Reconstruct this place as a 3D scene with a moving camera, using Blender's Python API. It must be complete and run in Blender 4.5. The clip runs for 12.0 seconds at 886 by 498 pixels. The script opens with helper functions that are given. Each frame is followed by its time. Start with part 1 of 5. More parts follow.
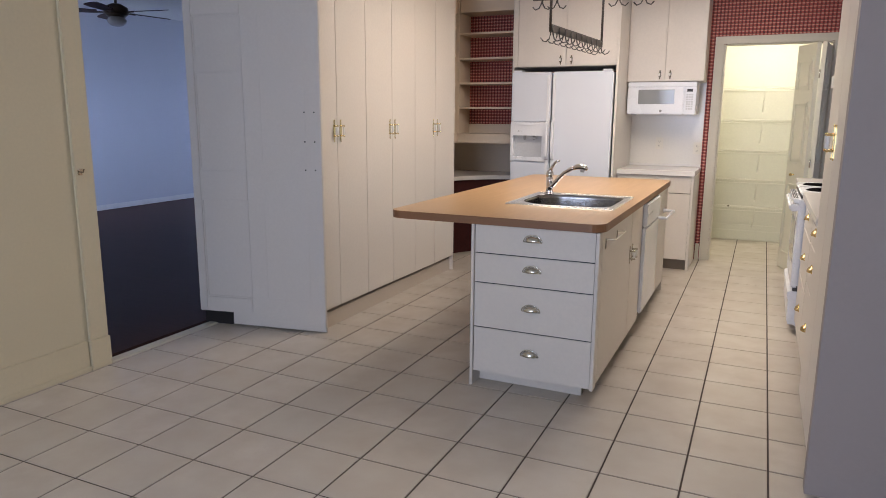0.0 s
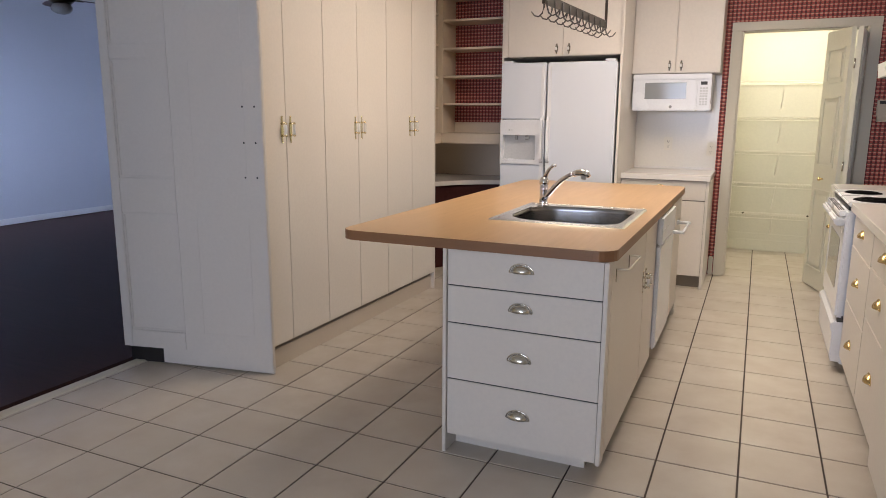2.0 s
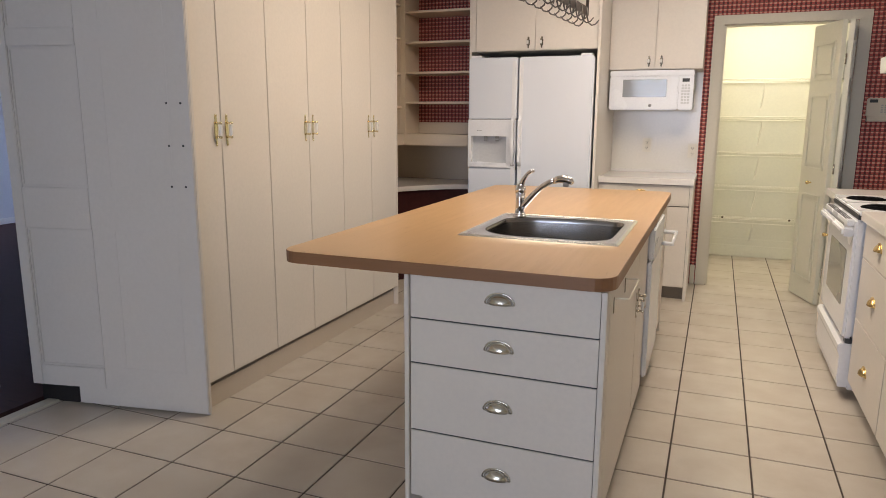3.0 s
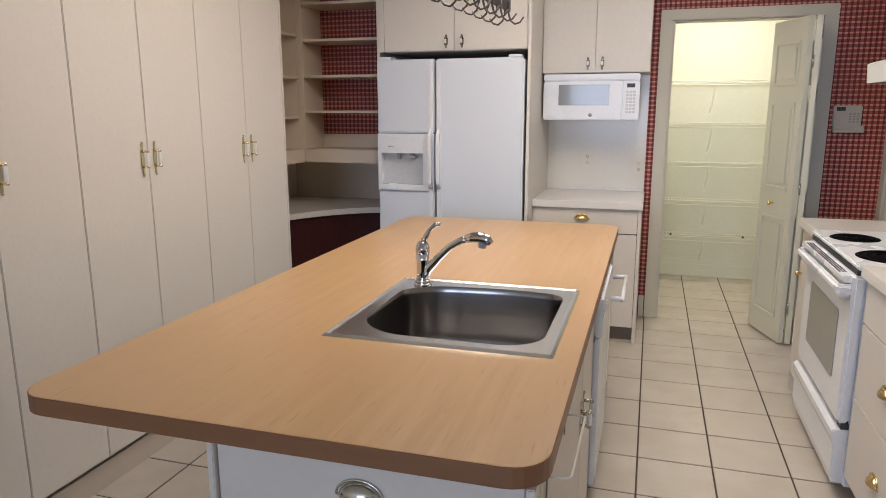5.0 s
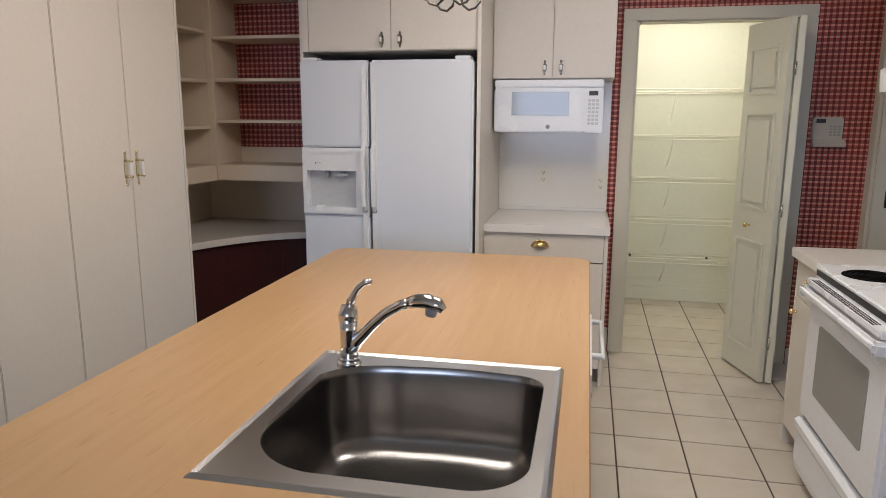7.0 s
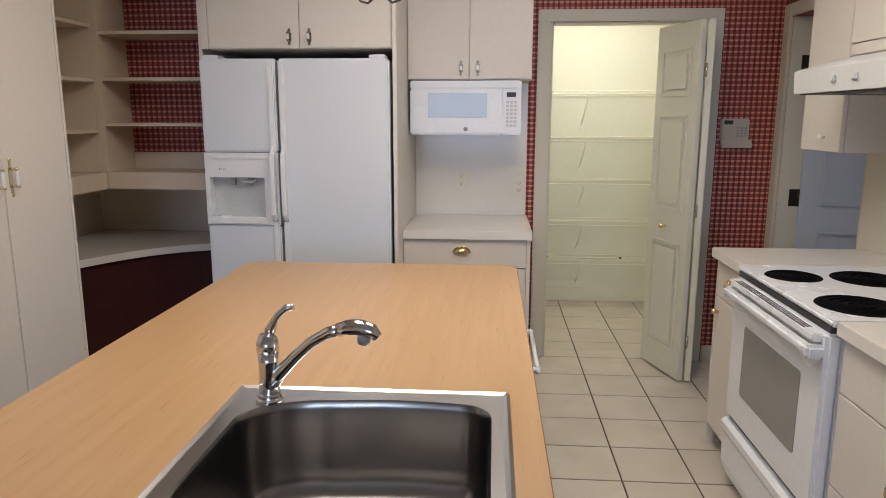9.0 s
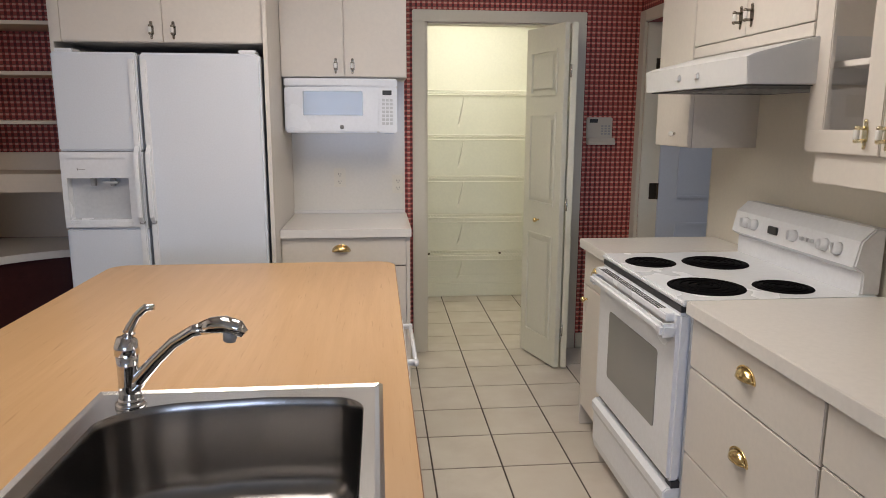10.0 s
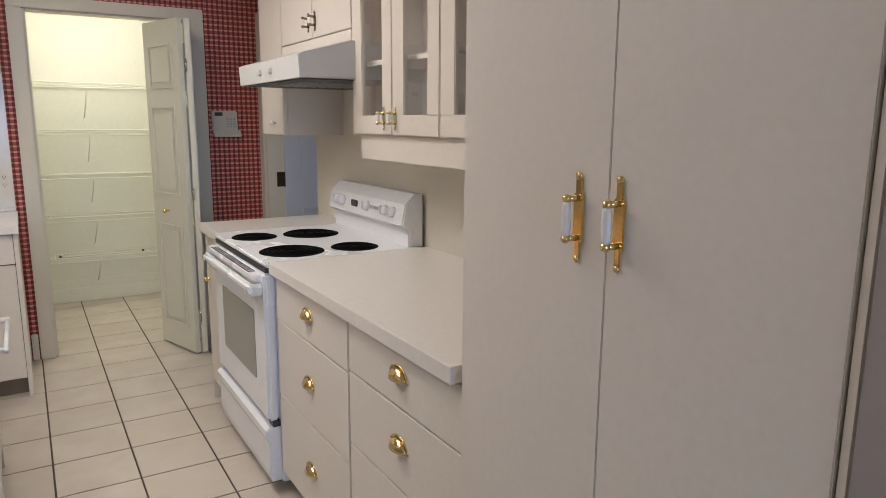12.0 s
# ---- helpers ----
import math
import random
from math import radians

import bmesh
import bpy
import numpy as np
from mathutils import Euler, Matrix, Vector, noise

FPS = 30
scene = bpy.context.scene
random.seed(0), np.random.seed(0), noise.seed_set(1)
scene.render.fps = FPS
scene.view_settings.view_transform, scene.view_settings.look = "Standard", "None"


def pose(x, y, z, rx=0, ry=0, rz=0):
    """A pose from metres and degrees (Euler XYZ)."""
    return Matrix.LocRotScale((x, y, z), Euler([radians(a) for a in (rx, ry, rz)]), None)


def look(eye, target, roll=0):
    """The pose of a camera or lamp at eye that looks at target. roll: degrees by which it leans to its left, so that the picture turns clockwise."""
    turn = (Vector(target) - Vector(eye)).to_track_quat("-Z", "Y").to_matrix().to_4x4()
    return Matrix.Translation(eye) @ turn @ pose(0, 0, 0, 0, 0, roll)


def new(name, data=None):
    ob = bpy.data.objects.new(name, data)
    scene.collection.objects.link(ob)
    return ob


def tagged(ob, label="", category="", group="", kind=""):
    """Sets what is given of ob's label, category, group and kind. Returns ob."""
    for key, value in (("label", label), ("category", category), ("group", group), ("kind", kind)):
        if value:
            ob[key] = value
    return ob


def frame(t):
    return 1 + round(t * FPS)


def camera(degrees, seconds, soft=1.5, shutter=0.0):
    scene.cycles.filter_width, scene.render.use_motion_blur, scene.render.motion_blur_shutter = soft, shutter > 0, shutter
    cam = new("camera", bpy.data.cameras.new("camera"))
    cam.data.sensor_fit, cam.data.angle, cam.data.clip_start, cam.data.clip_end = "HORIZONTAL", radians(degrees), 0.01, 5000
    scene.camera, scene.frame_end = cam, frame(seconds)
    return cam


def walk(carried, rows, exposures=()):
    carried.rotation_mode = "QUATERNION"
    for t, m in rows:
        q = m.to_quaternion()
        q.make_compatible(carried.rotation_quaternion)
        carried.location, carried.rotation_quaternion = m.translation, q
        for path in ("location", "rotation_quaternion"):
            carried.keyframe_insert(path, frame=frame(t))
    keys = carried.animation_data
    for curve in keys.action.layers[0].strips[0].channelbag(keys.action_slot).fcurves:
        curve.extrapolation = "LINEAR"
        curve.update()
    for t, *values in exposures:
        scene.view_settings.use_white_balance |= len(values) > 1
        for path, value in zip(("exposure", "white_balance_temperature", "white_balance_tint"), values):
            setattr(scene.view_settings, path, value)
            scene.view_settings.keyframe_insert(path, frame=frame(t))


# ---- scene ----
cam = camera(65.7, 12.0, 0.9)
PATH = [
    (0, (0.103, 0.143, 1.391), (-0.717, 1.926, 1.007), 0.4),
    (0.5, (0.033, 0.3, 1.379), (-0.789, 2.082, 0.994), 0.4),
    (1, (-0.082, 0.466, 1.376), (-0.904, 2.248, 0.992), 0.4),
    (1.5, (-0.09, 0.681, 1.371), (-0.906, 2.466, 0.988), 0.3),
    (2, (-0.105, 0.907, 1.364), (-0.916, 2.694, 0.981), 0.3),
    (2.5, (-0.209, 1.137, 1.38), (-0.994, 2.936, 0.995), 0.4),
    (3, (-0.286, 1.347, 1.352), (-1.007, 3.173, 0.972), 0.3),
    (3.2, (-0.295, 1.445, 1.364), (-0.994, 3.281, 0.985), 0.3),
    (4.8, (-0.413, 2.16, 1.471), (-1.005, 4.027, 1.068), -0.2),
    (5, (-0.392, 2.253, 1.49), (-0.957, 4.128, 1.086), -0.1),
    (5.5, (-0.361, 2.439, 1.5), (-0.891, 4.324, 1.096), 0.1),
    (6, (-0.428, 2.587, 1.521), (-0.927, 4.482, 1.119), 0.0),
    (6.5, (-0.516, 2.726, 1.504), (-0.957, 4.637, 1.113), 0.0),
    (6.7, (-0.531, 2.788, 1.501), (-0.951, 4.705, 1.115), 0.1),
    (8.3, (-0.661, 3.037, 1.509), (-0.974, 4.976, 1.128), 0.1),
    (8.5, (-0.658, 3.037, 1.504), (-0.929, 4.982, 1.123), 0.1),
    (9, (-0.638, 3.028, 1.503), (-0.776, 4.987, 1.126), 0.1),
    (9.5, (-0.623, 3.019, 1.496), (-0.614, 4.983, 1.121), 0.1),
    (9.6, (-0.606, 3.026, 1.496), (-0.571, 4.989, 1.117), 0.1),
    (10, (-0.595, 3.007, 1.486), (-0.408, 4.963, 1.113), 0.2),
    (10.5, (-0.528, 2.909, 1.476), (-0.171, 4.841, 1.105), 0.2),
    (10.6, (-0.514, 2.888, 1.472), (-0.123, 4.815, 1.107), 0.3),
    (11, (-0.478, 2.798, 1.459), (0.058, 4.69, 1.089), 0.3),
    (11.5, (-0.428, 2.682, 1.449), (0.326, 4.498, 1.082), 0.4),
    (12, (-0.37, 2.582, 1.438), (0.654, 4.261, 1.073), 0.4),
]
walk(cam, [(t, look(eye, target, roll)) for t, eye, target, roll in PATH],
     [(0, 0.04, 6600, 14), (1.5, 0.03, 6750, 14), (2.5, 0.0, 7050, 13), (3.2, 0.0, 7100, 12), (4.8, -0.1, 6350, 11), (5.5, -0.22, 6400, 12), (6.5, -0.32, 6300, 11),
      (8.5, -0.37, 6400, 11), (10, -0.36, 6350, 11), (11, -0.36, 6300, 11), (12, -0.24, 6250, 12)])

# ---- light ----
world = bpy.data.worlds.new("world")
scene.world = world
world.use_nodes = True
wn = world.node_tree.nodes
sky = wn.new("ShaderNodeTexSky")
sky.sky_type, sky.sun_disc = "NISHITA", False
sky.sun_elevation, sky.sun_rotation = radians(38), radians(200)
world.node_tree.links.new(sky.outputs[0], wn["Background"].inputs[0])
wn["Background"].inputs[1].default_value = 0.1


def area(name, m, w, h, watts, colour):
    d = bpy.data.lights.new(name, "AREA")
    d.shape, d.size, d.size_y, d.energy, d.color = "RECTANGLE", w, h, watts, colour
    ob = new(name, d)
    ob.matrix_world = m
    return ob


KITCHEN_TOP, DINING_TOP = 2.62, 2.83
sun = bpy.data.lights.new("sun", "SUN")
sun.energy, sun.angle, sun.color = 2.5, radians(0.5), (1.0, 0.95, 0.88)
new("sun", sun).matrix_world = pose(0, 0, 8, 52, 0, 20)
# daylight in the windows of the nook, the dining room and the hall
area("window_light_nook", look((-0.9, -2.9, 1.55), (-0.9, 3, 1.0)), 2.2, 1.3, 112, (0.58, 0.715, 1.0))
area("window_light_dining", look((-7.5, 1.08, 1.5), (-8.6, 6.2, 1.15)), 1.5, 1.5, 74, (0.46, 0.61, 1.0)).data.spread = radians(44)
area("window_light_hall", look((3.0, 6.4, 1.5), (1.2, 6.9, 1.1)), 1.0, 1.2, 8, (0.6, 0.72, 1.0))
# ceiling lamps of the kitchen and the pantry
area("ceiling_lamp_light_a", look((-1.25, 4.6, 2.53), (-1.25, 4.6, 0)), 0.55, 1.1, 17, (1.0, 0.925, 0.84))
area("ceiling_lamp_light_b", look((-0.38, 5.2, 2.53), (-0.38, 5.2, 0)), 0.55, 1.1, 27, (1.0, 0.925, 0.84))
area("pantry_lamp_light", look((0.1, 7.95, 2.40), (0.1, 7.95, 0)), 0.9, 0.7, 14.5, (1.0, 0.97, 0.85))


# ---- materials ----
def nodes_of(name):
    m = bpy.data.materials.new(name)
    m.use_nodes = True
    return m, m.node_tree.nodes, m.node_tree.links, m.node_tree.nodes["Principled BSDF"]


def mixed(n, l, fac, a, b):
    mix = n.new("ShaderNodeMix")
    mix.data_type = "RGBA"
    l.new(fac, mix.inputs[0])
    for value, socket in ((a, mix.inputs[6]), (b, mix.inputs[7])):
        if isinstance(value, tuple):
            socket.default_value = (*value, 1)
        else:
            l.new(value, socket)
    return mix.outputs[2]


def grain(n, l, scale, detail=4, stretch=(1, 1, 1), rough=0.55):
    co = n.new("ShaderNodeNewGeometry")
    mp = n.new("ShaderNodeMapping")
    mp.inputs["Scale"].default_value = stretch
    tx = n.new("ShaderNodeTexNoise")
    tx.inputs["Scale"].default_value, tx.inputs["Detail"].default_value, tx.inputs["Roughness"].default_value = scale, detail, rough
    l.new(co.outputs["Position"], mp.inputs[0])
    l.new(mp.outputs[0], tx.inputs["Vector"])
    return tx.outputs["Fac"]


def ramp(n, l, fac, lo, hi):
    r = n.new("ShaderNodeMapRange")
    r.inputs[1].default_value, r.inputs[2].default_value = lo, hi
    l.new(fac, r.inputs[0])
    return r.outputs[0]


def bumped(n, l, p, fac, strength, distance):
    b = n.new("ShaderNodeBump")
    b.inputs["Strength"].default_value, b.inputs["Distance"].default_value = strength, distance
    l.new(fac, b.inputs["Height"])
    l.new(b.outputs[0], p.inputs["Normal"])


def painted(name, colour, worn, rough=0.5, bump=0.08, fine=60, spec=0.5):
    """Paint or plastic: two scales of tone, and a fine relief."""
    m, n, l, p = nodes_of(name)
    big = ramp(n, l, grain(n, l, 1.7, 3), 0.15, 0.9)
    small = ramp(n, l, grain(n, l, fine, 3), 0.35, 0.8)
    base = mixed(n, l, big, colour, worn)
    dirt = mixed(n, l, small, base, tuple(0.93 * c for c in colour))
    l.new(dirt, p.inputs["Base Color"])
    p.inputs["Specular IOR Level"].default_value = spec
    r = n.new("ShaderNodeMapRange")
    r.inputs[3].default_value, r.inputs[4].default_value = rough - 0.02, rough + 0.03
    l.new(big, r.inputs[0])
    l.new(r.outputs[0], p.inputs["Roughness"])
    bumped(n, l, p, grain(n, l, fine * 3, 2), bump, 0.002)
    return m


def metal(name, colour, rough, stretch=(1, 1, 1), aniso=0.0):
    m, n, l, p = nodes_of(name)
    p.inputs["Metallic"].default_value = 1
    f = grain(n, l, 90, 3, stretch)
    l.new(mixed(n, l, f, colour, tuple(0.92 * c for c in colour)), p.inputs["Base Color"])
    r = n.new("ShaderNodeMapRange")
    r.inputs[3].default_value, r.inputs[4].default_value = rough * 0.93, rough * 1.08
    l.new(f, r.inputs[0])
    l.new(r.outputs[0], p.inputs["Roughness"])
    p.inputs["Anisotropic"].default_value = aniso
    return m


cabinet_paint = painted("cabinet_paint", (0.708, 0.657, 0.60), (0.672, 0.620, 0.558), 0.38)
panel_paint = painted("panel_paint", (0.64, 0.61, 0.58), (0.60, 0.57, 0.54), 0.42)
shelf_paint = painted("shelf_paint", (0.76, 0.65, 0.525), (0.71, 0.60, 0.475), 0.5)
cream_wall = painted("cream_wall", (0.62, 0.545, 0.385), (0.58, 0.505, 0.35), 0.55, 0.15)
splash_wall = painted("splash_wall", (0.72, 0.675, 0.585), (0.68, 0.63, 0.54), 0.5, 0.1)
backsplash_gloss = painted("backsplash_gloss", (0.74, 0.705, 0.64), (0.70, 0.665, 0.60), 0.17, 0.04)
trim_paint = painted("trim_paint", (0.67, 0.63, 0.53), (0.63, 0.585, 0.485), 0.45)
pantry_paint = painted("pantry_paint", (0.76, 0.75, 0.64), (0.73, 0.715, 0.60), 0.5, 0.1)
pantry_door_paint = painted("pantry_door_paint", (0.70, 0.685, 0.58), (0.66, 0.645, 0.535), 0.45)
grey_wall = painted("grey_wall", (0.60, 0.60, 0.62), (0.56, 0.56, 0.585), 0.6, 0.15)
# The wall end's shadowed face is put into this darker grey.
stub_shade_paint = painted("stub_shade_paint", (0.345, 0.300, 0.29), (0.315, 0.270, 0.262), 0.6, 0.12)
ceiling_paint = painted("ceiling_paint", (0.78, 0.76, 0.72), (0.74, 0.72, 0.68), 0.7)
# Cabinet bodies are coloured dark so the gaps between fronts look shaded.
carcass = painted("carcass", (0.09, 0.075, 0.065), (0.07, 0.06, 0.05), 0.7)
# Toe colours hold the shade under the cabinets: a tan band, a darker recess.
toe_tan = painted("toe_tan", (0.58, 0.51, 0.43), (0.52, 0.45, 0.37), 0.55)
toe_shaded = painted("toe_shaded", (0.26, 0.22, 0.18), (0.2, 0.17, 0.14), 0.6)
black_base = painted("black_base", (0.012, 0.011, 0.012), (0.018, 0.016, 0.016), 0.4)
hood_enamel = painted("hood_enamel", (0.60, 0.60, 0.60), (0.56, 0.56, 0.555), 0.42, 0.02)
appliance = painted("appliance_white", (0.80, 0.81, 0.84), (0.77, 0.785, 0.82), 0.26, 0.02)
textured_white = painted("textured_white", (0.70, 0.735, 0.80), (0.67, 0.705, 0.775), 0.38, 0.35, 130)
grey_plastic = painted("grey_plastic", (0.34, 0.34, 0.34), (0.3, 0.3, 0.3), 0.4)
pale_plastic = painted("pale_plastic", (0.52, 0.53, 0.55), (0.56, 0.57, 0.58), 0.4)
keypad_plastic = painted("keypad_plastic", (0.54, 0.49, 0.42), (0.49, 0.44, 0.37), 0.4)
bronze_plate = painted("bronze_plate", (0.085, 0.055, 0.034), (0.06, 0.04, 0.025), 0.35)
porcelain = painted("porcelain", (0.80, 0.78, 0.74), (0.78, 0.76, 0.72), 0.12, 0.0)
wire_white = painted("wire_white", (0.82, 0.80, 0.70), (0.8, 0.78, 0.66), 0.35)
laminate_top = painted("laminate_top", (0.75, 0.715, 0.675), (0.72, 0.68, 0.64), 0.22, 0.04)
black_coil = painted("black_coil", (0.005, 0.005, 0.006), (0.007, 0.006, 0.006), 0.85, 0.05, 60, 0.04)
ink = painted("ink", (0.04, 0.04, 0.045), (0.03, 0.03, 0.03), 0.5)
pale_brass = metal("pale_brass", (0.80, 0.715, 0.50), 0.2)
brass = metal("brass", (0.80, 0.61, 0.29), 0.17)
dark_nickel = metal("dark_nickel", (0.28, 0.25, 0.21), 0.25)
nickel = metal("nickel", (0.66, 0.63, 0.56), 0.2)
chrome = metal("chrome", (0.62, 0.62, 0.64), 0.06)
# Bowl steel is darker than the rim's: its dark reflections are in the colour.
steel = metal("shaded_bowl_steel", (0.29, 0.28, 0.275), 0.24, (3, 3, 0.15))
steel_rim = metal("steel_rim", (0.68, 0.68, 0.68), 0.25, (6, 1, 1))
iron = metal("dark_iron", (0.13, 0.12, 0.115), 0.42)
bronze = metal("aged_bronze", (0.10, 0.075, 0.05), 0.4)


def glassy(name, rough=0.02, tint=(1, 1, 1)):
    m, n, l, p = nodes_of(name)
    p.inputs["Base Color"].default_value = (*tint, 1)
    p.inputs["Transmission Weight"].default_value, p.inputs["Roughness"].default_value, p.inputs["IOR"].default_value = 1.0, rough, 1.45
    return m


glass = glassy("window_glass")


def oven_glass_of(name, colour):
    m, n, l, p = nodes_of(name)
    l.new(mixed(n, l, ramp(n, l, grain(n, l, 3, 2), 0.3, 0.7), colour, tuple(0.9 * c for c in colour)), p.inputs["Base Color"])
    p.inputs["Roughness"].default_value = 0.08
    return m


oven_glass = oven_glass_of("oven_glass", (0.27, 0.265, 0.255))
microwave_glass = oven_glass_of("microwave_glass", (0.27, 0.28, 0.29))


def tile_material():
    m, n, l, p = nodes_of("floor_tile")
    info = n.new("ShaderNodeObjectInfo")
    geo = n.new("ShaderNodeNewGeometry")
    add = n.new("ShaderNodeMath")
    add.operation = "ADD"
    l.new(info.outputs["Random"], add.inputs[0])
    l.new(geo.outputs["Random Per Island"], add.inputs[1])
    fr = n.new("ShaderNodeMath")
    fr.operation = "FRACT"
    l.new(add.outputs[0], fr.inputs[0])
    cloud = ramp(n, l, grain(n, l, 5, 5), 0.3, 0.7)
    a = mixed(n, l, fr.outputs[0], (0.525, 0.475, 0.405), (0.592, 0.535, 0.465))
    b = mixed(n, l, cloud, a, (0.50, 0.435, 0.365))
    speck = ramp(n, l, grain(n, l, 130, 2), 0.62, 0.8)
    l.new(mixed(n, l, speck, b, (0.5, 0.42, 0.34)), p.inputs["Base Color"])
    r = n.new("ShaderNodeMapRange")
    r.inputs[3].default_value, r.inputs[4].default_value = 0.30, 0.44
    l.new(cloud, r.inputs[0])
    l.new(r.outputs[0], p.inputs["Roughness"])
    bumped(n, l, p, grain(n, l, 22, 4), 0.12, 0.004)
    return m


tile = tile_material()
grout = painted("grout", (0.088, 0.068, 0.055), (0.06, 0.046, 0.037), 0.85, 0.4, 90)


def wood_material(name, light, dark, streak, rough, axis, spec=0.5):
    m, n, l, p = nodes_of(name)
    stretch = [9, 9, 9]
    stretch[axis] = 0.55
    lines = ramp(n, l, grain(n, l, 3.2, 6, stretch, 0.62), 0.3, 0.72)
    base = mixed(n, l, lines, light, dark)
    long = [1.6, 1.6, 1.6]
    long[axis] = 0.35
    cloud = ramp(n, l, grain(n, l, 2.4, 3, long), 0.35, 0.7)
    base = mixed(n, l, cloud, base, tuple(0.5 * (a + b) * 0.95 for a, b in zip(light, dark)))
    fleck = [60, 60, 60]
    fleck[axis] = 4
    dots = ramp(n, l, grain(n, l, 2.2, 2, fleck), 0.64, 0.8)
    l.new(mixed(n, l, dots, base, streak), p.inputs["Base Color"])
    p.inputs["Roughness"].default_value = rough
    p.inputs["Specular IOR Level"].default_value = spec
    bumped(n, l, p, lines, 0.03, 0.002)
    return m


worktop_wood = wood_material("worktop_wood", (0.555, 0.355, 0.190), (0.455, 0.272, 0.128), (0.375, 0.215, 0.095), 0.33, 1)
worktop_edge = wood_material("worktop_edge", (0.27, 0.125, 0.055), (0.20, 0.09, 0.038), (0.14, 0.062, 0.026), 0.4, 0)
dark_wood = wood_material("dark_wood", (0.072, 0.034, 0.028), (0.050, 0.024, 0.020), (0.028, 0.015, 0.013), 0.5, 0, 0.12)
mahogany = wood_material("mahogany", (0.060, 0.016, 0.015), (0.040, 0.011, 0.011), (0.025, 0.007, 0.0075), 0.5, 0, 0.2)


def gingham():
    """Red check wallpaper: two families of bands that darken where they cross."""
    m, n, l, p = nodes_of("gingham_wallpaper")
    geo = n.new("ShaderNodeNewGeometry")
    sep = n.new("ShaderNodeSeparateXYZ")
    l.new(geo.outputs["Position"], sep.inputs[0])

    def math_node(op, a, b):
        k = n.new("ShaderNodeMath")
        k.operation = op
        for i, v in enumerate((a, b)):
            if isinstance(v, (int, float)):
                k.inputs[i].default_value = v
            else:
                l.new(v, k.inputs[i])
        return k.outputs[0]

    def band(v, share):
        return math_node("LESS_THAN", math_node("FRACT", math_node("DIVIDE", v, 0.0315), 0), share)

    flat = math_node("ADD", sep.outputs[0], sep.outputs[1])
    across, up = band(flat, 0.45), band(sep.outputs[2], 0.5)
    thin = band(math_node("ADD", sep.outputs[2], 0.0052), 0.17)
    weave = grain(n, l, 260, 2)
    pale = mixed(n, l, weave, (0.72, 0.40, 0.31), (0.62, 0.32, 0.25))
    red = mixed(n, l, weave, (0.45, 0.085, 0.070), (0.36, 0.062, 0.053))
    deep = mixed(n, l, weave, (0.10, 0.016, 0.016), (0.06, 0.011, 0.012))
    col = mixed(n, l, math_node("MAXIMUM", across, up), pale, red)
    col = mixed(n, l, math_node("MULTIPLY", across, up), col, deep)
    col = mixed(n, l, math_node("MULTIPLY", thin, 0.8), col, deep)
    fade = ramp(n, l, grain(n, l, 2.3, 3), 0.35, 0.75)
    l.new(mixed(n, l, math_node("MULTIPLY", fade, 0.25), col, red), p.inputs["Base Color"])
    p.inputs["Roughness"].default_value = 0.6
    bumped(n, l, p, weave, 0.1, 0.001)
    return m


wallpaper = gingham()


def glow(name, colour, strength):
    m, n, l, p = nodes_of(name)
    p.inputs["Base Color"].default_value = (*colour, 1)
    p.inputs["Emission Color"].default_value, p.inputs["Emission Strength"].default_value = (*colour, 1), strength
    return m


lamp_glow = glow("lamp_diffuser", (1.0, 0.88, 0.7), 2.0)


